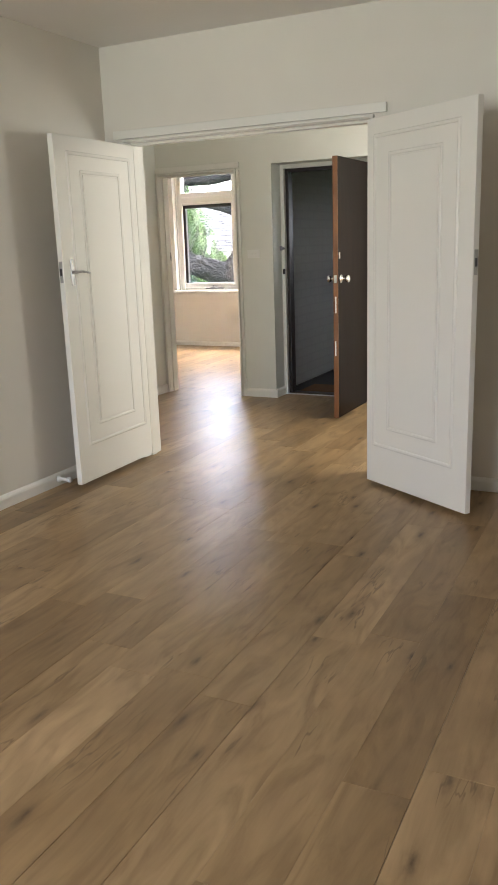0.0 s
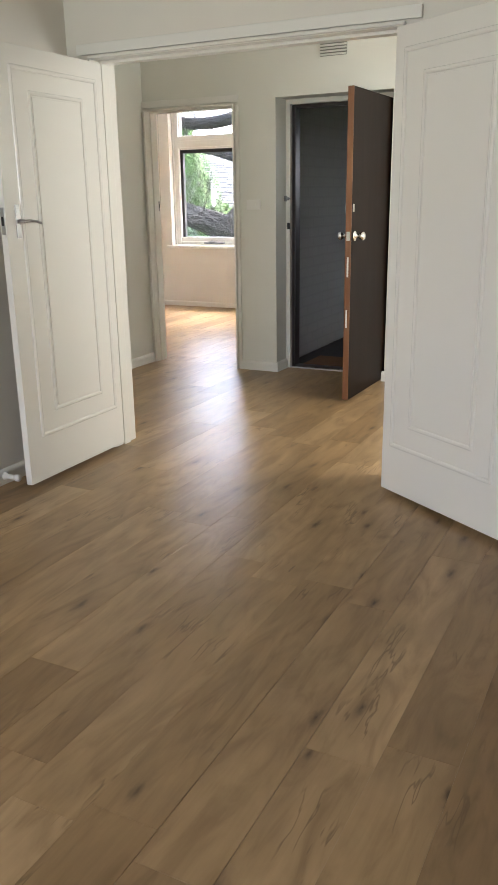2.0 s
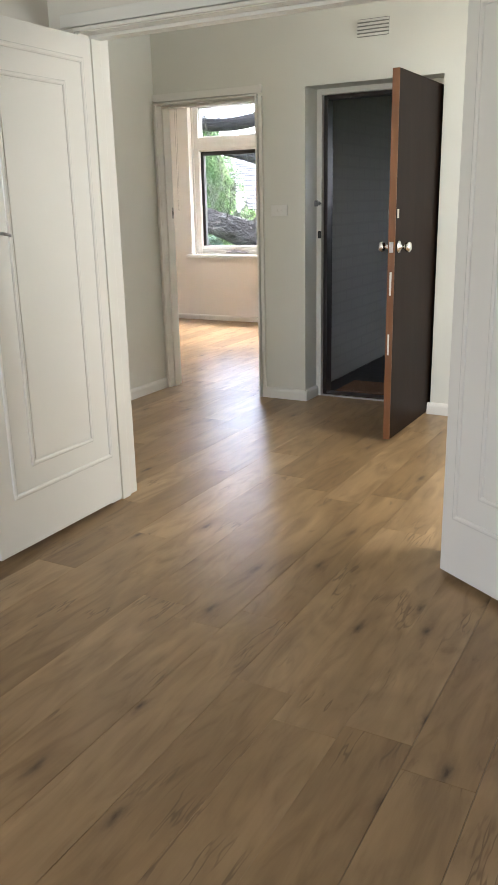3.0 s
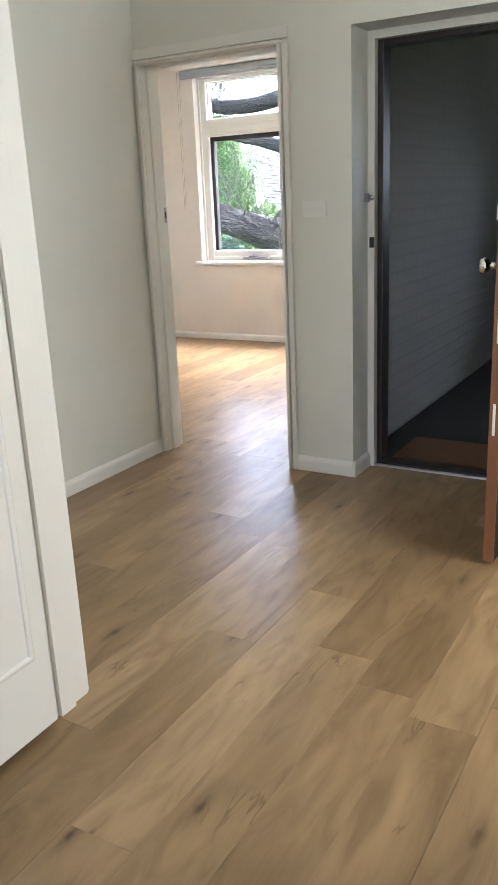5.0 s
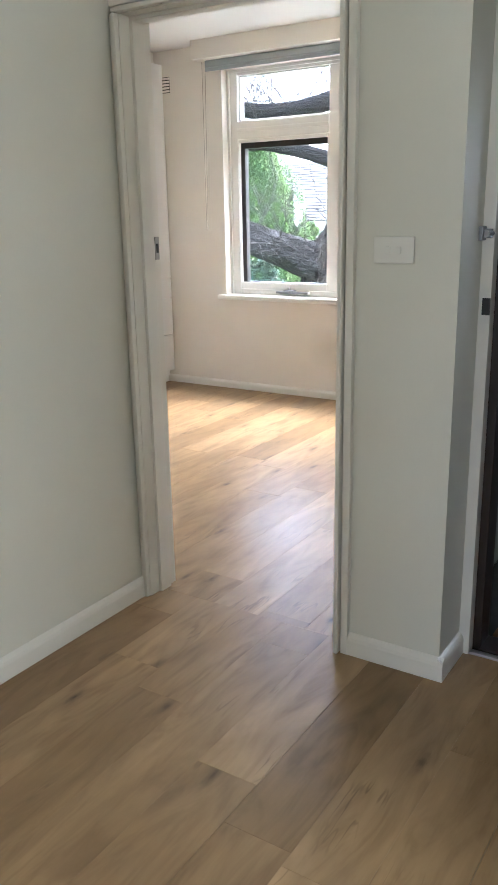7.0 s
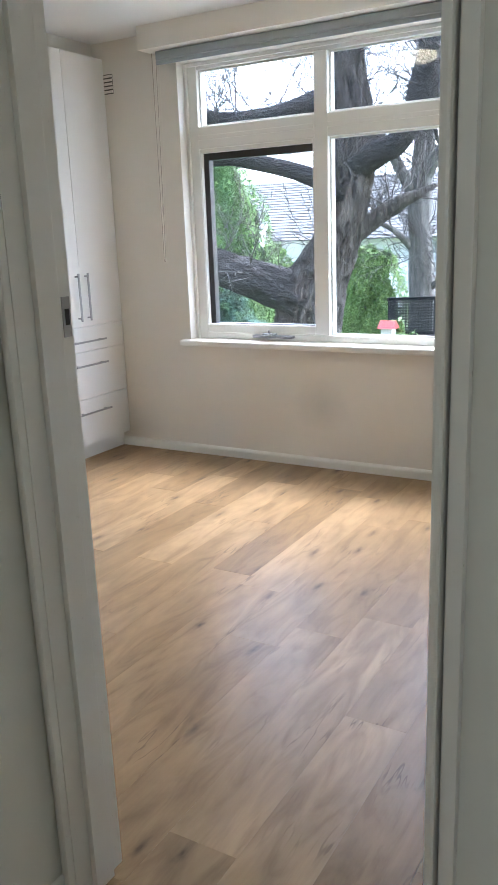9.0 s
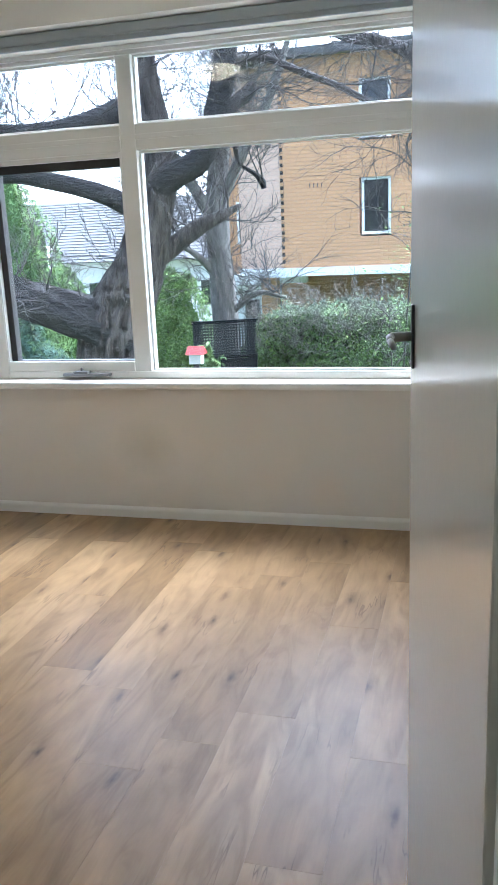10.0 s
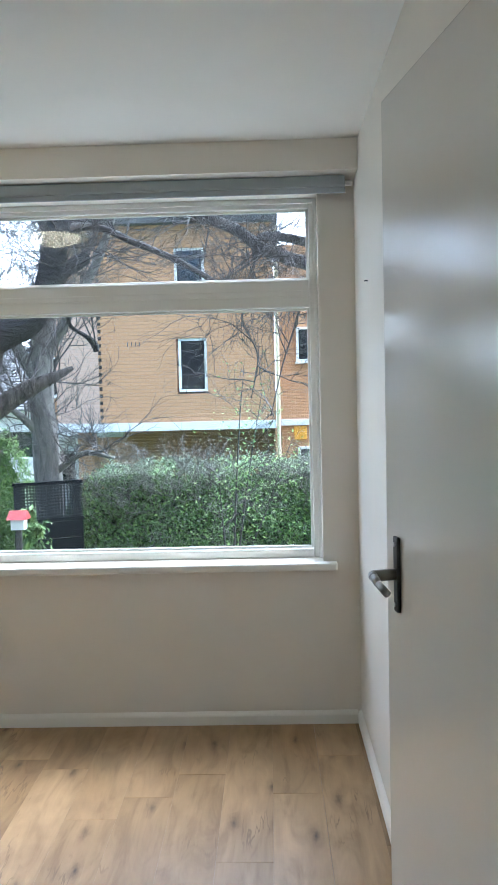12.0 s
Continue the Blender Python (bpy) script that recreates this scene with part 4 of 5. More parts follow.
tagged(part("twigs", bm, TWIG, pale, "tangled fine twigs"), kind="stuff")

# tree beyond the window's other end, its boughs reaching across
near = thing("tree", pose(-1.2, 13.6, GROUND), "bare tree whose mottled boughs reach across the window", "tree")
near_in = Matrix.Translation((1.2, -13.6, -GROUND))
lines = [tree_limb("trunk", local([(-1.2, 13.6, GROUND, 0.26), (-1.25, 13.6, 0.5, 0.22), (-1.5, 13.6, 2.0, 0.17), (-1.5, 13.7, 3.6, 0.13), (-1.2, 13.8, 5.5, 0.06)], near_in), BARK_PALE, near, 24, 0.06, 6)]
for pts in ([(-1.5, 13.6, 2.0, 0.12), (-2.2, 13.5, 2.45, 0.095), (-2.87, 13.5, 2.66, 0.058), (-3.22, 13.5, 2.78, 0.054), (-3.45, 13.5, 2.95, 0.048), (-3.71, 13.5, 3.06, 0.044), (-3.97, 13.5, 3.12, 0.04), (-4.6, 13.5, 3.5, 0.02)],
            [(-1.5, 13.65, 2.3, 0.08), (-2.3, 13.9, 2.75, 0.05), (-2.9, 13.9, 2.92, 0.042), (-3.22, 13.9, 2.97, 0.038), (-3.3, 13.9, 2.85, 0.036), (-3.31, 13.9, 2.78, 0.02)],
            [(-1.9, 13.6, 2.25, 0.05), (-2.7, 13.3, 2.45, 0.035), (-3.2, 13.2, 2.38, 0.028), (-3.5, 13.2, 2.45, 0.022), (-3.75, 13.2, 2.5, 0.012)],
            [(-3.3, 13.25, 2.42, 0.012), (-3.42, 13.3, 2.2, 0.008), (-3.30, 13.35, 1.9, 0.006), (-3.36, 13.35, 1.55, 0.004)],
            [(-2.9, 13.3, 2.42, 0.012), (-3.0, 13.4, 2.1, 0.008), (-3.10, 13.4, 1.8, 0.006), (-3.2, 13.4, 1.4, 0.004)],
            [(-1.5, 13.6, 3.2, 0.09), (-2.3, 13.7, 3.5, 0.06), (-3.2, 13.8, 3.9, 0.035), (-4.2, 13.9, 4.1, 0.015)]):
    lines.append(tree_limb("limb", local(pts, near_in), BARK if pts[0][3] > 0.06 else TWIG, near, 14 if pts[0][3] > 0.06 else 8, 0.06))
bm = bmesh.new()
for i, ln in enumerate(lines):
    spray(bm, rng, ln[len(ln) // 2:] if i == 0 else ln, (20, 28, 24, 22, 9, 9, 26)[i], 0.6, 0.007, 2, 0.1, 0.12)
tagged(part("twigs", bm, TWIG, near, "fine bare twigs"), kind="stuff")


def leaf_mass(rng, volume, count, size, flat=0.6):
    """Many small folded leaves at points that volume() gives, with the way each faces."""
    verts, faces = [], []
    for _ in range(count):
        c, n = volume(rng)
        n = (n + Vector((rng.uniform(-1, 1), rng.uniform(-1, 1), rng.uniform(-1, 1))) * flat).normalized()
        t = n.orthogonal().normalized()
        t = (Matrix.Rotation(rng.uniform(0, 6.28), 3, n) @ t)
        b = n.cross(t)
        s = size * rng.uniform(0.6, 1.3)
        i = len(verts)
        verts += [tuple(c - t * s), tuple(c + b * s * 0.45 + n * s * 0.15), tuple(c + t * s), tuple(c - b * s * 0.45 + n * s * 0.15)]
        faces += [(i, i + 1, i + 2), (i, i + 2, i + 3)]
    me = bpy.data.meshes.new("leaves")
    me.from_pydata(verts, [], faces)
    return me


def hedge(x0, x1, y0, y1, z1, label, mats, count, size, seed, round_top=0.15, category="hedge", loose=1.0, bare=0):
    """Clipped hedge: uneven core coloured dark for the shade inside, twigs and several coats of leaves."""
    rng = random.Random(seed)
    hd = thing("hedge", pose((x0 + x1) / 2, (y0 + y1) / 2, GROUND), label, category)
    hx, hy, hz = (x1 - x0) / 2, (y1 - y0) / 2, z1 - GROUND
    off = Vector((seed * 3.1, seed * 1.7, 0))

    def lump(p):
        return loose * (0.16 * noise.noise(p * 1.3 + off) + 0.12 * noise.noise(p * 3.4 + off) + 0.05 * noise.noise(p * 9.0 + off))

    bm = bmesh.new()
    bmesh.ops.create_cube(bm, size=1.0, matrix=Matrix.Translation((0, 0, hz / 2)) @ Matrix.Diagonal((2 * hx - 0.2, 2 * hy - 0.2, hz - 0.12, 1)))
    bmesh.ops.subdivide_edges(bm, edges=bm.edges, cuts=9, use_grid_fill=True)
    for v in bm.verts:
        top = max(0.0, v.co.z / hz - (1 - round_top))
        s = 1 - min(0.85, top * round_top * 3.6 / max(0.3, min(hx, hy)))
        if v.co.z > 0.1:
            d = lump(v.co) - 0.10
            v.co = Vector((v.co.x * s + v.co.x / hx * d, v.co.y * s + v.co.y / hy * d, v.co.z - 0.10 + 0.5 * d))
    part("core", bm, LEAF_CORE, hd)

    def volume(r):
        f = r.random()
        if f < 0.55:
            p, n = Vector((r.uniform(-hx, hx), -hy, r.uniform(hz * 0.3, hz))), Vector((0, -1, 0.3))
        elif f < 0.8:
            p, n = Vector((r.uniform(-hx, hx), r.uniform(-hy, hy), hz)), Vector((0, -0.2, 1))
        else:
            s = r.choice((-1, 1))
            p, n = Vector((s * hx, r.uniform(-hy, hy), r.uniform(hz * 0.35, hz))), Vector((s, 0, 0.3))
        d = lump(p)
        top = max(0.0, p.z / hz - (1 - round_top))
        s = 1 - min(0.85, top * round_top * 3.6 / max(0.3, min(hx, hy)))
        p = Vector((p.x * s, p.y * s, p.z))
        return p + n * (d + r.gauss(0, 0.04) - 0.02), n
    for nm, mat, share in mats:
        me = leaf_mass(rng, volume, int(count * share), size)
        me.materials.append(mat)
        ob = new(nm, me)
        ob.parent = hd
        tagged(ob, kind="stuff")
    bm = bmesh.new()
    for _ in range(int(hx * 26)):
        p, n = volume(rng)
        twigs(bm, rng, p - n * 0.12, n + Vector((rng.uniform(-1, 1), 0, rng.uniform(0, 1.2))), rng.uniform(0.12, 0.32), 0.005, 1)
    tagged(part("twigs", bm, TWIG, hd), kind="stuff")
    if bare:
        # leafless grey twigs standing out of the upper part
        bm = bmesh.new()
        for _ in range(bare):
            p = Vector((rng.uniform(-hx, hx * 0.55), -hy + rng.uniform(-0.05, 0.1), hz - abs(rng.gauss(0, 0.30))))
            twigs(bm, rng, p, Vector((rng.uniform(-1, 1), -0.5, rng.uniform(0.2, 1.2))), rng.uniform(0.25, 0.5), 0.006, 2)
        tagged(part("bare_twigs", bm, BARK_PALE, hd, "leafless grey twigs"), kind="stuff")
        # fresh shoots above the clipped top
        bm = bmesh.new()
        tips = []
        for _ in range(60):
            x = rng.gauss(0.1 * hx, hx * 0.45)
            p = Vector((max(-hx, min(hx, x)), rng.uniform(-hy, -hy * 0.2), hz - 0.05))
            q = p + Vector((rng.uniform(-0.12, 0.12), rng.uniform(-0.1, 0.05), rng.uniform(0.12, 0.34)))
            rod(bm, p, q, 0.004, 0.002, 4)
            tips.append((p, q))
        tagged(part("shoots", bm, TWIG, hd), kind="stuff")

        def along(r):
            p, q = tips[r.randrange(len(tips))]
            return p.lerp(q, r.random()) + Vector((r.gauss(0, 0.03), r.gauss(0, 0.03), r.gauss(0, 0.02))), Vector((0, -0.4, 1))
        me = leaf_mass(rng, along, 1500, size)
        me.materials.append(LEAF_GREEN)
        ob = new("shoot_leaves", me)
        ob.parent = hd
        tagged(ob, kind="stuff")
    return hd


hedge(-5.95, 0.4, 17.2, 19.0, 0.53, "long clipped mixed green hedge with bare grey patches", [("leaves", LEAF_GREEN, 0.55), ("dull_leaves", LEAF_OLIVE, 0.25), ("bright_leaves", LEAF_BRIGHT, 0.20)], 90000, 0.028, 3, bare=150)
hedge(-7.45, -6.22, 16.5, 17.6, 1.10, "rounded bright green clipped shrub", [("leaves", LEAF_BRIGHT, 0.85), ("dark_leaves", LEAF_GREEN, 0.15)], 36000, 0.024, 8, 0.3, "shrub")
hedge(-9.6, -7.0, 14.8, 16.0, 0.62, "loose blue-green garden shrub", [("leaves", LEAF_BLUE, 0.7), ("dark_leaves", LEAF_GREEN, 0.3)], 34000, 0.030, 11, 0.4, "shrub")
hedge(-13.2, -10.6, 22.8, 24.0, 1.05, "bright yellow-green shrub across the gardens", [("leaves", LEAF_BRIGHT, 1.0)], 16000, 0.05, 13, 0.4, "shrub")
hedge(-6.3, -5.4, 14.9, 15.6, 0.22, "low leafy green plant below the bird house", [("leaves", LEAF_GREEN, 0.7), ("bright_leaves", LEAF_BRIGHT, 0.3)], 7000, 0.045, 17, 0.4, "shrub")
# tall slender evergreen
hedge(-12.4, -10.55, 20.0, 21.2, 3.1, "tall slender light green evergreen", [("leaves", LEAF_BRIGHT, 0.3), ("dark_leaves", LEAF_GREEN, 0.7)], 42000, 0.036, 19, 0.35, "evergreen")

# spring shoots on thin stems in front of the hedge
shoot = thing("sapling", pose(-3.75, 16.4, GROUND), "thin sapling with sparse fresh green leaves", "sapling")
rng = random.Random(21)
bm = bmesh.new()
stems = []
for top in ((-0.1, 0, 3.0), (0.45, 0.1, 3.9), (0.8, 0.1, 3.3), (0.25, -0.1, 4.3)):
    ln = smooth_line([(0, 0, 0, 0.026), (top[0] * 0.2, 0, 1.6, 0.016), (top[0] * 0.6, top[1], top[2] * 0.75, 0.008), (*top, 0.003)], 6)
    tube(bm, ln, 7, 0.05)
    stems.append(ln)
    spray(bm, rng, ln[8:], 9, 0.45, 0.006, 1, 0.2)
part("stems", bm, TWIG, shoot)
me = leaf_mass(rng, lambda r: (Vector(stems[r.randrange(4)][r.randrange(9, 18)][:3]) + Vector((r.gauss(0, 0.22), r.gauss(0, 0.2), r.gauss(0.05, 0.16))), Vector((0, -0.4, 1))), 1100, 0.022)
me.materials.append(LEAF_BRIGHT)
ob = new("leaves", me)
ob.parent = shoot

# bird house on a post
bird = thing("bird_house", pose(-5.87, 15.0, GROUND), "small white bird house with red roof on a post", "bird house")
bm = bmesh.new()
box(bm, -0.03, 0.03, -0.03, 0.03, 0, 2.52, 0.004)
part("post", bm, TWIG, bird)
bm = bmesh.new()
box(bm, -0.07, 0.07, -0.06, 0.06, 2.52, 2.65, 0.004)
part("box", bm, RENDER, bird)
bm = bmesh.new()
vs = [bm.verts.new(p) for p in ((-0.105, -0.09, 2.63), (0.105, -0.09, 2.63), (0.105, 0.09, 2.63), (-0.105, 0.09, 2.63), (-0.095, 0, 2.72), (0.095, 0, 2.72))]
for f in ((0, 1, 5, 4), (2, 3, 4, 5), (1, 2, 5), (3, 0, 4), (0, 3, 2, 1)):
    bm.faces.new([vs[i] for i in f])
part("roof", bm, RED_ROOF, bird, "red painted roof")

# black fence with open lattice top
fence = thing("fence", pose(-5.88, 16.15, GROUND, 0, 0, 24), "black timber fence with an open lattice top", "fence")
for x in (-0.33, 0.33):
    bm = bmesh.new()
    box(bm, x - 0.04, x + 0.04, -0.04, 0.04, 0, 2.90, 0.005)
    part("post", bm, FENCE, fence)
for i in range(12):
    bm = bmesh.new()
    z = 0.02 + i * 0.20
    box(bm, -0.40, 0.40, -0.062, -0.042, z, z + 0.194, 0.003)
    part("board", bm, FENCE, fence)
bm = bmesh.new()
box(bm, -0.41, 0.41, -0.066, -0.030, 2.42, 2.462, 0.004)
part("rail", bm, FENCE, fence)
bm = bmesh.new()
box(bm, -0.41, 0.41, -0.066, -0.030, 2.86, 2.90, 0.004)
part("rail", bm, FENCE, fence)
for i in range(11):
    bm = bmesh.new()
    z = 2.470 + i * 0.036
    box(bm, -0.40, 0.40, -0.058, -0.050, z, z + 0.020, 0.001)
    part("lattice_slat", bm, LATTICE, fence, "weathered dark grey lattice strip")
for i in range(22):
    bm = bmesh.new()
    x = -0.395 + i * 0.036
    box(bm, x, x + 0.020, -0.049, -0.042, 2.463, 2.859, 0.001)
    part("lattice_slat", bm, LATTICE, fence, "weathered dark grey lattice strip")


def window_unit(parent, x0, x1, y, z0, z1, frame=0.06, mat=RENDER):
    bm = bmesh.new()
    for q in ((x0, x0 + frame, z0, z1), (x1 - frame, x1, z0, z1), (x0 + frame, x1 - frame, z0, z0 + frame), (x0 + frame, x1 - frame, z1 - frame, z1)):
        box(bm, q[0], q[1], y - 0.03, y + 0.05, q[2], q[3], 0.004)
    w = part("window", bm, mat, parent, "white framed window")
    bm = bmesh.new()
    box(bm, x0 + frame, x1 - frame, y + 0.012, y + 0.024, z0 + frame, z1 - frame)
    part("pane", bm, DARK_GLASS, w)
    bm = bmesh.new()
    box(bm, x0 - 0.03, x1 + 0.03, y - 0.06, y + 0.02, z0 - 0.05, z0 - 0.002, 0.004)
    part("sill", bm, mat, w)


# brick flats across the gardens
flats = thing("apartment_building", pose(-5.14, 26, GROUND + 0.06), "tan brick flats raised over an open dark undercroft", "apartment building")
FX, FYY, FZ = 5.0, -26.0, -GROUND


def fbox(bm, x0, x1, y0, y1, z0, z1, bevel=0.0):
    return box(bm, x0 + FX, x1 + FX, y0 + FYY, y1 + FYY, z0 + FZ, z1 + FZ, bevel)


bm = bmesh.new()
BW = [(-5.235, -4.555, 1.58, 2.86), (-5.28, -4.57, 3.72, 5.0)]
fbox(bm, -7.09, -5.285, 26.0, 27.0, 0.86, 5.55)
fbox(bm, -4.55, -2.92, 26.0, 27.0, 0.86, 5.55)
for z0, z1 in ((0.86, 1.58), (2.86, 3.72), (5.0, 5.55)):
    fbox(bm, -5.285, -4.55, 26.0, 27.0, z0, z1)
part("wall", bm, BRICK, flats, "tan brick front wall")
for q in BW:
    window_unit(flats, q[0] + FX, q[1] + FX, 26.06 + FYY, q[2] + FZ, q[3] + FZ)
bm = bmesh.new()
vs = [(-7.17, 26.03), (-8.42, 26.8), (-8.42, 33), (-7.17, 33)]
lo = [bm.verts.new((x + FX, y + FYY, 0.86 + FZ)) for x, y in vs]
hi = [bm.verts.new((x + FX, y + FYY, 5.55 + FZ)) for x, y in vs]
for i in range(4):
    j = (i + 1) % 4
    bm.faces.new((lo[i], lo[j], hi[j], hi[i]))
bm.faces.new(hi)
bm.faces.new(lo[::-1])
part("wall", bm, BRICK_PALE, flats, "paler brick side wall")
bm = bmesh.new()
fbox(bm, -7.09, -2.92, 25.94, 33, 0.66, 0.858)
part("floor_band", bm, RENDER, flats, "white concrete floor edge")
bm = bmesh.new()
vs = [(-7.09, 25.94), (-8.48, 26.75), (-8.48, 33), (-7.09, 33)]
lo = [bm.verts.new((x + FX, y + FYY, 0.64 + FZ)) for x, y in vs]
hi = [bm.verts.new((x + FX, y + FYY, 0.858 + FZ)) for x, y in vs]
for i in range(4):
    j = (i + 1) % 4
    bm.faces.new((lo[i], lo[j], hi[j], hi[i]))
bm.faces.new(hi)
bm.faces.new(lo[::-1])
part("floor_band", bm, RENDER, flats, "white concrete floor edge")
bm = bmesh.new()
fbox(bm, -8.3, -2.95, 30.8, 31.0, GROUND, 0.655)
part("undercroft_wall", bm, BRICK, flats, "shaded brick wall under the flats")
bm = bmesh.new()
fbox(bm, -2.95, -2.8, 27.0, 31.0, GROUND, 0.655)
part("undercroft_wall", bm, BRICK, flats, "shaded brick wall under the flats")
bm = bmesh.new()
fbox(bm, -7.95, -7.55, 26.9, 27.3, GROUND, 0.64)
part("pier", bm, BRICK, flats, "brick pier under the flats")
bm = bmesh.new()
fbox(bm, -8.3, -2.8, 25.8, 33, 5.552, 5.75, 0.02)
part("roof", bm, SLATE, flats, "flat grey roof edge")
# toothed brick corner over a strip coloured dark for the shade in the notches
bm = bmesh.new()
fbox(bm, -7.17, -7.09, 26.02, 27.0, 0.86, 5.55)
part("corner_recess", bm, DARK_JAMB, flats, "dark strip standing for the shade between toothed bricks")
for i in range(27):
    bm = bmesh.new()
    z = 0.88 + i * 0.172
    fbox(bm, -7.168, -7.091, 25.985, 26.10, z, z + 0.086, 0.003)
    part("brick", bm, BRICK, flats)
for cx, z in ((-6.46, 2.70), (-3.7, 2.72), (-6.3, 5.02), (-3.6, 5.02)):
    for i in range(4):
        bm = bmesh.new()
        fbox(bm, cx + i * 0.095, cx + 0.02 + i * 0.095, 25.992, 26.02, z, z + 0.10)
        part("vent_slot", bm, DARK_SASH, flats, "dark vent slot")
bm = bmesh.new()
rod(bm, (-2.86 + FX, 25.93 + FYY, -0.3 + FZ), (-2.86 + FX, 25.93 + FYY, 5.5 + FZ), 0.045)
part("downpipe", bm, CREAM_PIPE, flats, "cream downpipe")
# set-back wing
wing = thing("apartment_wing", pose(0, 29, GROUND), "set-back tan brick wing of the flats", "apartment building")
bm = bmesh.new()
box(bm, -2.9, 6, 0, 6, 0, 7.9)
part("wall", bm, BRICK, wing)
for x in (-2.45, -0.4, 1.6):
    for z in (1.2, 4.5):
        window_unit(wing, x, x + 0.95, -0.04, z + 0.2, z + 1.15, 0.07)
bm = bmesh.new()
box(bm, -2.9, 6.1, -0.10, 0.0, 2.95, 3.12)
part("floor_band", bm, RENDER, wing)
bm = bmesh.new()
box(bm, -2.55, -2.20, -0.06, -0.01, 2.55, 2.93, 0.01)
part("notice_plate", bm, YELLOW, wing, "orange-yellow plate")
left_wing = thing("apartment_wing", pose(-9.2, 31, GROUND), "brick wing with white balcony edges behind the trees", "apartment building")
bm = bmesh.new()
box(bm, -0.9, 1.6, 0, 4, 2.9, 7.6)
part("wall", bm, BRICK, left_wing)
bm = bmesh.new()
box(bm, -1.0, 1.6, -0.5, 0.0, 2.65, 2.95)
part("balcony_edge", bm, RENDER, left_wing)
bm = bmesh.new()
box(bm, -1.0, 1.6, 0.3, 0.5, 0, 2.65)
part("garage_wall", bm, RENDER, left_wing)
for x in (-0.6, 0.5):
    window_unit(left_wing, x, x + 0.6, -0.04, 3.9, 5.1)
    window_unit(left_wing, x, x + 0.6, 0.26, 1.2, 2.2)

# house with a grey tiled roof, far off
house = thing("house", pose(-24, 44, GROUND), "far cream house with a broad grey tiled roof", "house")
bm = bmesh.new()
box(bm, -9, 13, 0, 12, 0, 3.4)
part("wall", bm, RENDER, house)
bm = bmesh.new()
pts = [(-10, -0.6, 3.3), (14, -0.6, 3.3), (14, 12.6, 3.3), (-10, 12.6, 3.3), (-4, 6, 6.6), (9, 6, 6.6)]
vs = [bm.verts.new(p) for p in pts]
for f in ((0, 1, 5, 4), (2, 3, 4, 5), (1, 2, 5), (3, 0, 4), (0, 3, 2, 1)):
    bm.faces.new([vs[i] for i in f])
# tile courses up the front slope
for i in range(22):
    f0, f1 = i / 22, (i + 1) / 22
    y0, y1, z0, z1 = -0.6 + 6.6 * f0, -0.6 + 6.6 * f1, 3.3 + 3.3 * f0, 3.3 + 3.3 * f1
    xa, xb = -10 + 6 * f0 + 0.1, 14 - 5 * f0 - 0.1
    vs = [bm.verts.new(p) for p in ((xa, y0, z0 + 0.05), (xb, y0, z0 + 0.05), (xb, y1, z1 + 0.02), (xa, y1, z1 + 0.02), (xa, y0, z0), (xb, y0, z0))]
    bm.faces.new(vs[:4])
    bm.faces.new((vs[4], vs[5], vs[1], vs[0]))
part("roof", bm, SLATE, house, "grey tiled hip roof")
bm = bmesh.new()
vs = [bm.verts.new(p) for p in ((-1.2, -3, 2.4), (1.6, -3, 2.4), (0.2, -3, 4.2), (-1.2, 1, 2.4), (1.6, 1, 2.4), (0.2, 1, 4.2))]
for f in ((0, 1, 2), (0, 2, 5, 3), (1, 4, 5, 2), (0, 3, 4, 1), (3, 5, 4)):
    bm.faces.new([vs[i] for i in f])
part("gable", bm, RENDER, house, "white gable")
for x in (-5, -2.5, 2.6, 5.5, 8.5):
    window_unit(house, x, x + 1.3, -0.04, 1.0, 2.4, 0.1)

# ---- floor planks ----
PL = 1.30
floor = slab("floor", [(-6.80, -2.62, 7.24, 10.5, -0.2, -0.012), (-3.71, 0.9, 5.01, 7.24, -0.2, -0.012), (-2.65, 4.20, -2.0, 5.01, -0.2, -0.012), (-2.515, -1.60, 7.24, 7.335, -0.2, -0.012)],
             SUBFLOOR, "oak-look laminate plank floor", "floor")
plank_mesh = {}


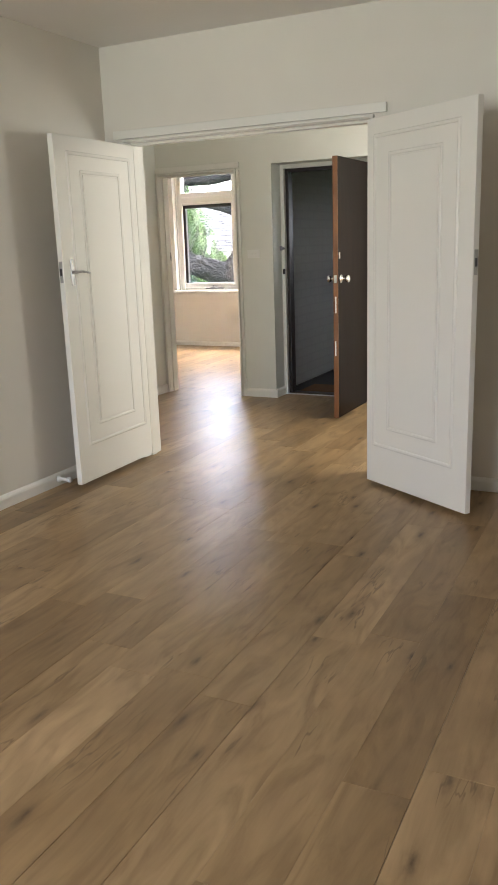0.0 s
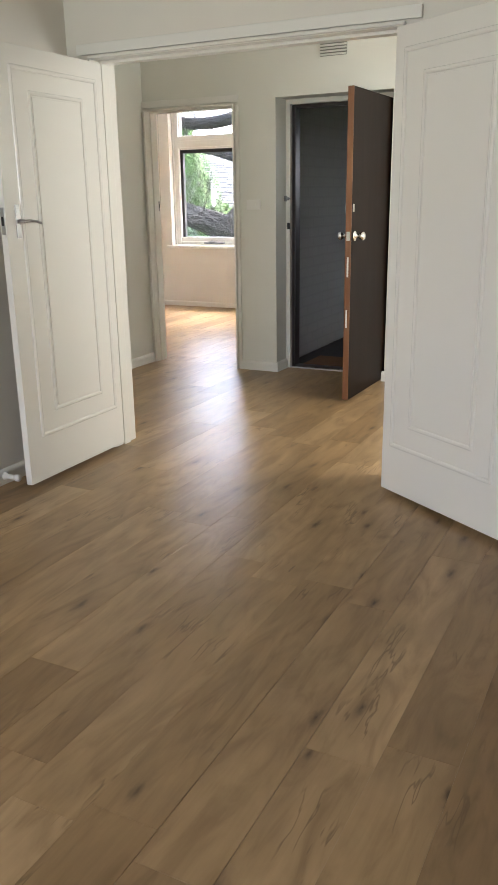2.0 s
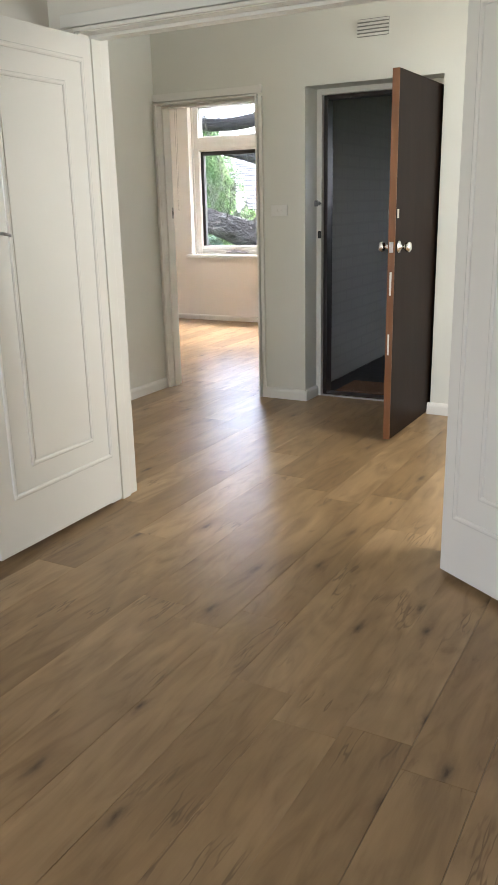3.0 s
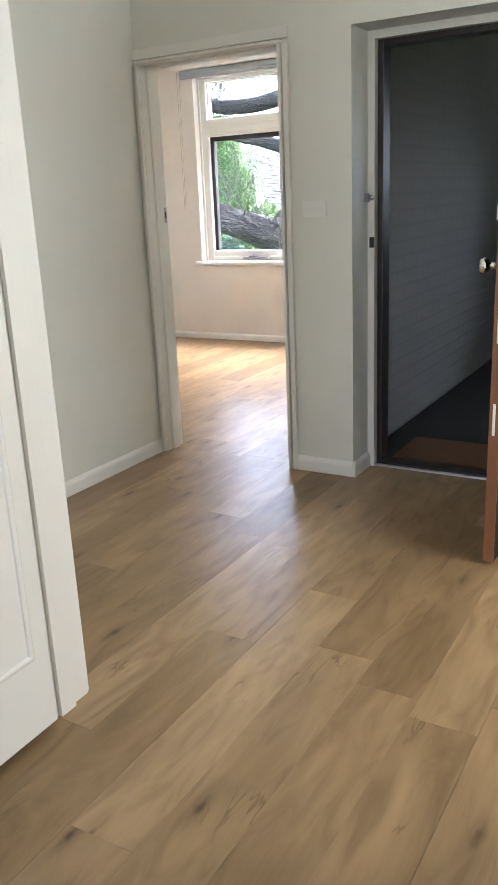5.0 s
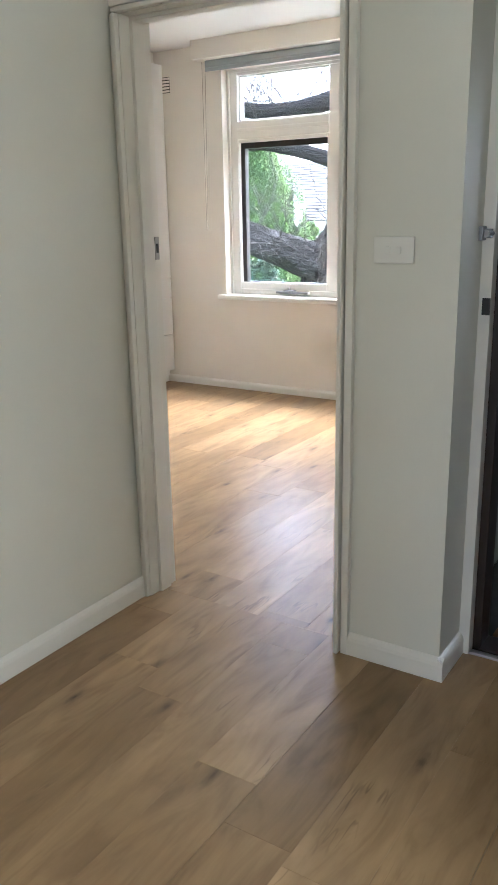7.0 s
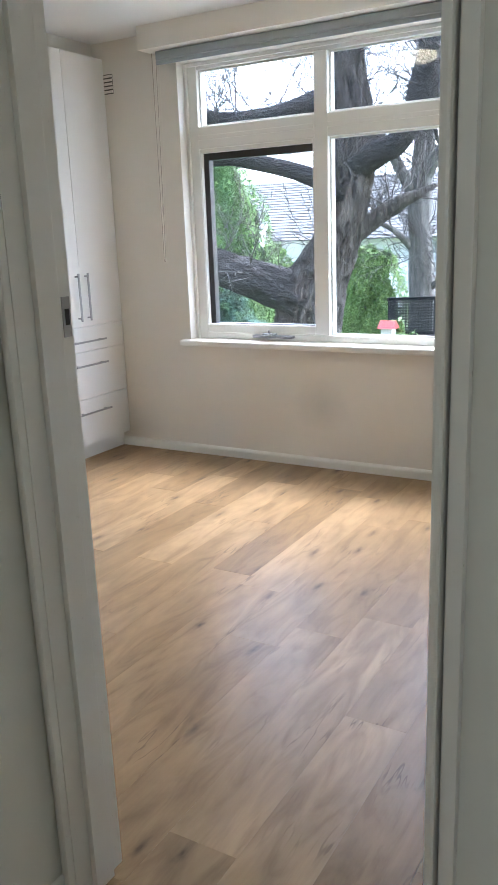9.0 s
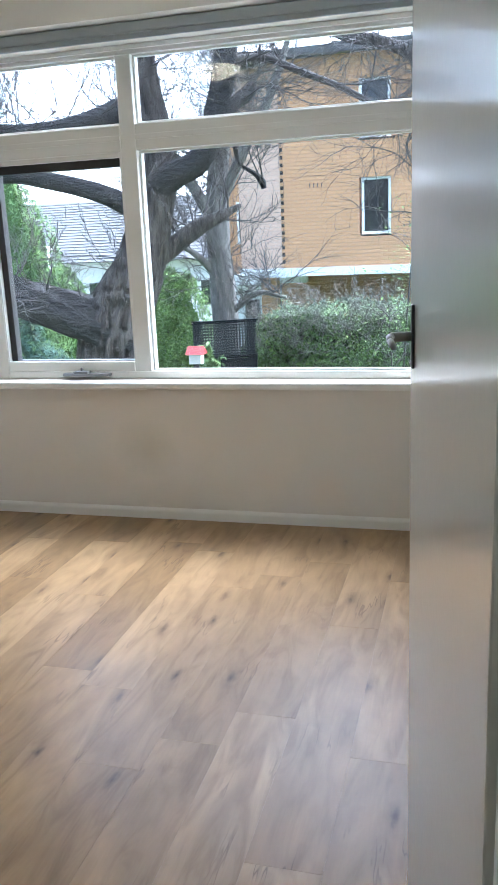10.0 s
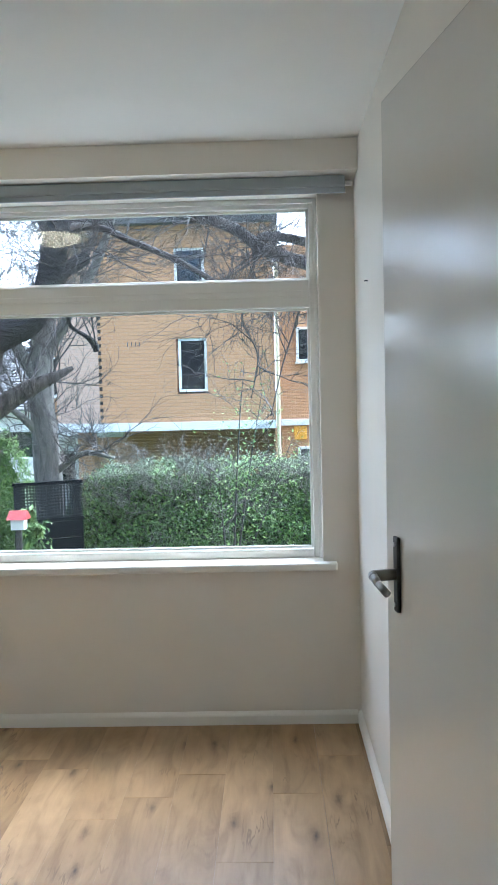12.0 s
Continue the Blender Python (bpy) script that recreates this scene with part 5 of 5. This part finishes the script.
def plank(x0, x1, y0, y1):
    w, l = round(x1 - x0, 3), round(y1 - y0, 3)
    if (w, l) not in plank_mesh:
        bm = bmesh.new()
        g, c = 0.0003, 0.0005
        lo = [bm.verts.new(p) for p in ((g, g, -0.011), (w - g, g, -0.011), (w - g, l - g, -0.011), (g, l - g, -0.011))]
        mid = [bm.verts.new(p) for p in ((g, g, -c), (w - g, g, -c), (w - g, l - g, -c), (g, l - g, -c))]
        top = [bm.verts.new(p) for p in ((g + c, g + c, 0), (w - g - c, g + c, 0), (w - g - c, l - g - c, 0), (g + c, l - g - c, 0))]
        for a, b in ((lo, mid), (mid, top)):
            for i in range(4):
                j = (i + 1) % 4
                bm.faces.new((a[i], a[j], b[j], b[i]))
        bm.faces.new(top)
        plank_mesh[(w, l)] = mesh_of("plank", bm, OAK)
    ob = new("plank", plank_mesh[(w, l)])
    ob.location = (x0, y0, 0)
    ob.parent = floor


def lay_planks(seam, width, areas, seed, joints):
    """Rows of planks along y from one known seam, end joints staggered, cut at the walls; joints: rows whose joint is known."""
    rng = random.Random(seed)
    lo, hi = min(a[0] for a in areas), max(a[1] for a in areas)
    start, end = min(a[2] for a in areas), max(a[3] for a in areas)
    for k in range(int((lo - seam) // width) - 1, int((hi - seam) // width) + 2):
        x0, x1 = seam + k * width, seam + (k + 1) * width
        y = joints.get(k, rng.uniform(0, PL))
        y -= PL * math.ceil((y - start) / PL)
        # stretches of floor that this row crosses, joined where rooms meet
        runs = []
        for ax0, ax1, ay0, ay1 in areas:
            a, b = max(x0, ax0 - 0.09), min(x1, ax1 + 0.08)
            if min(x1, ax1) - max(x0, ax0) > 0.01:
                if runs and abs(runs[-1][3] - ay0) < 0.001:
                    runs[-1] = (min(a, runs[-1][0]), max(b, runs[-1][1]), runs[-1][2], ay1)
                else:
                    runs.append((a, b, ay0, ay1))
        while y < end:
            for a, b, ay0, ay1 in runs:
                c, d = max(y, ay0), min(y + PL, ay1)
                if d - c > 0.004:
                    plank(a, b, c, d)
            y += PL


lay_planks(-2.555, 0.1905, ((-2.65, 4.20, -2.0, 4.93), (-3.71, 0.9, 4.93, 7.175), (-2.515, -1.60, 7.175, 7.335)), 4, {9: 3.74, 12: 2.95})
lay_planks(-3.628, 0.1985, ((-6.26, -2.80, 7.175, 10.5),), 6, {})
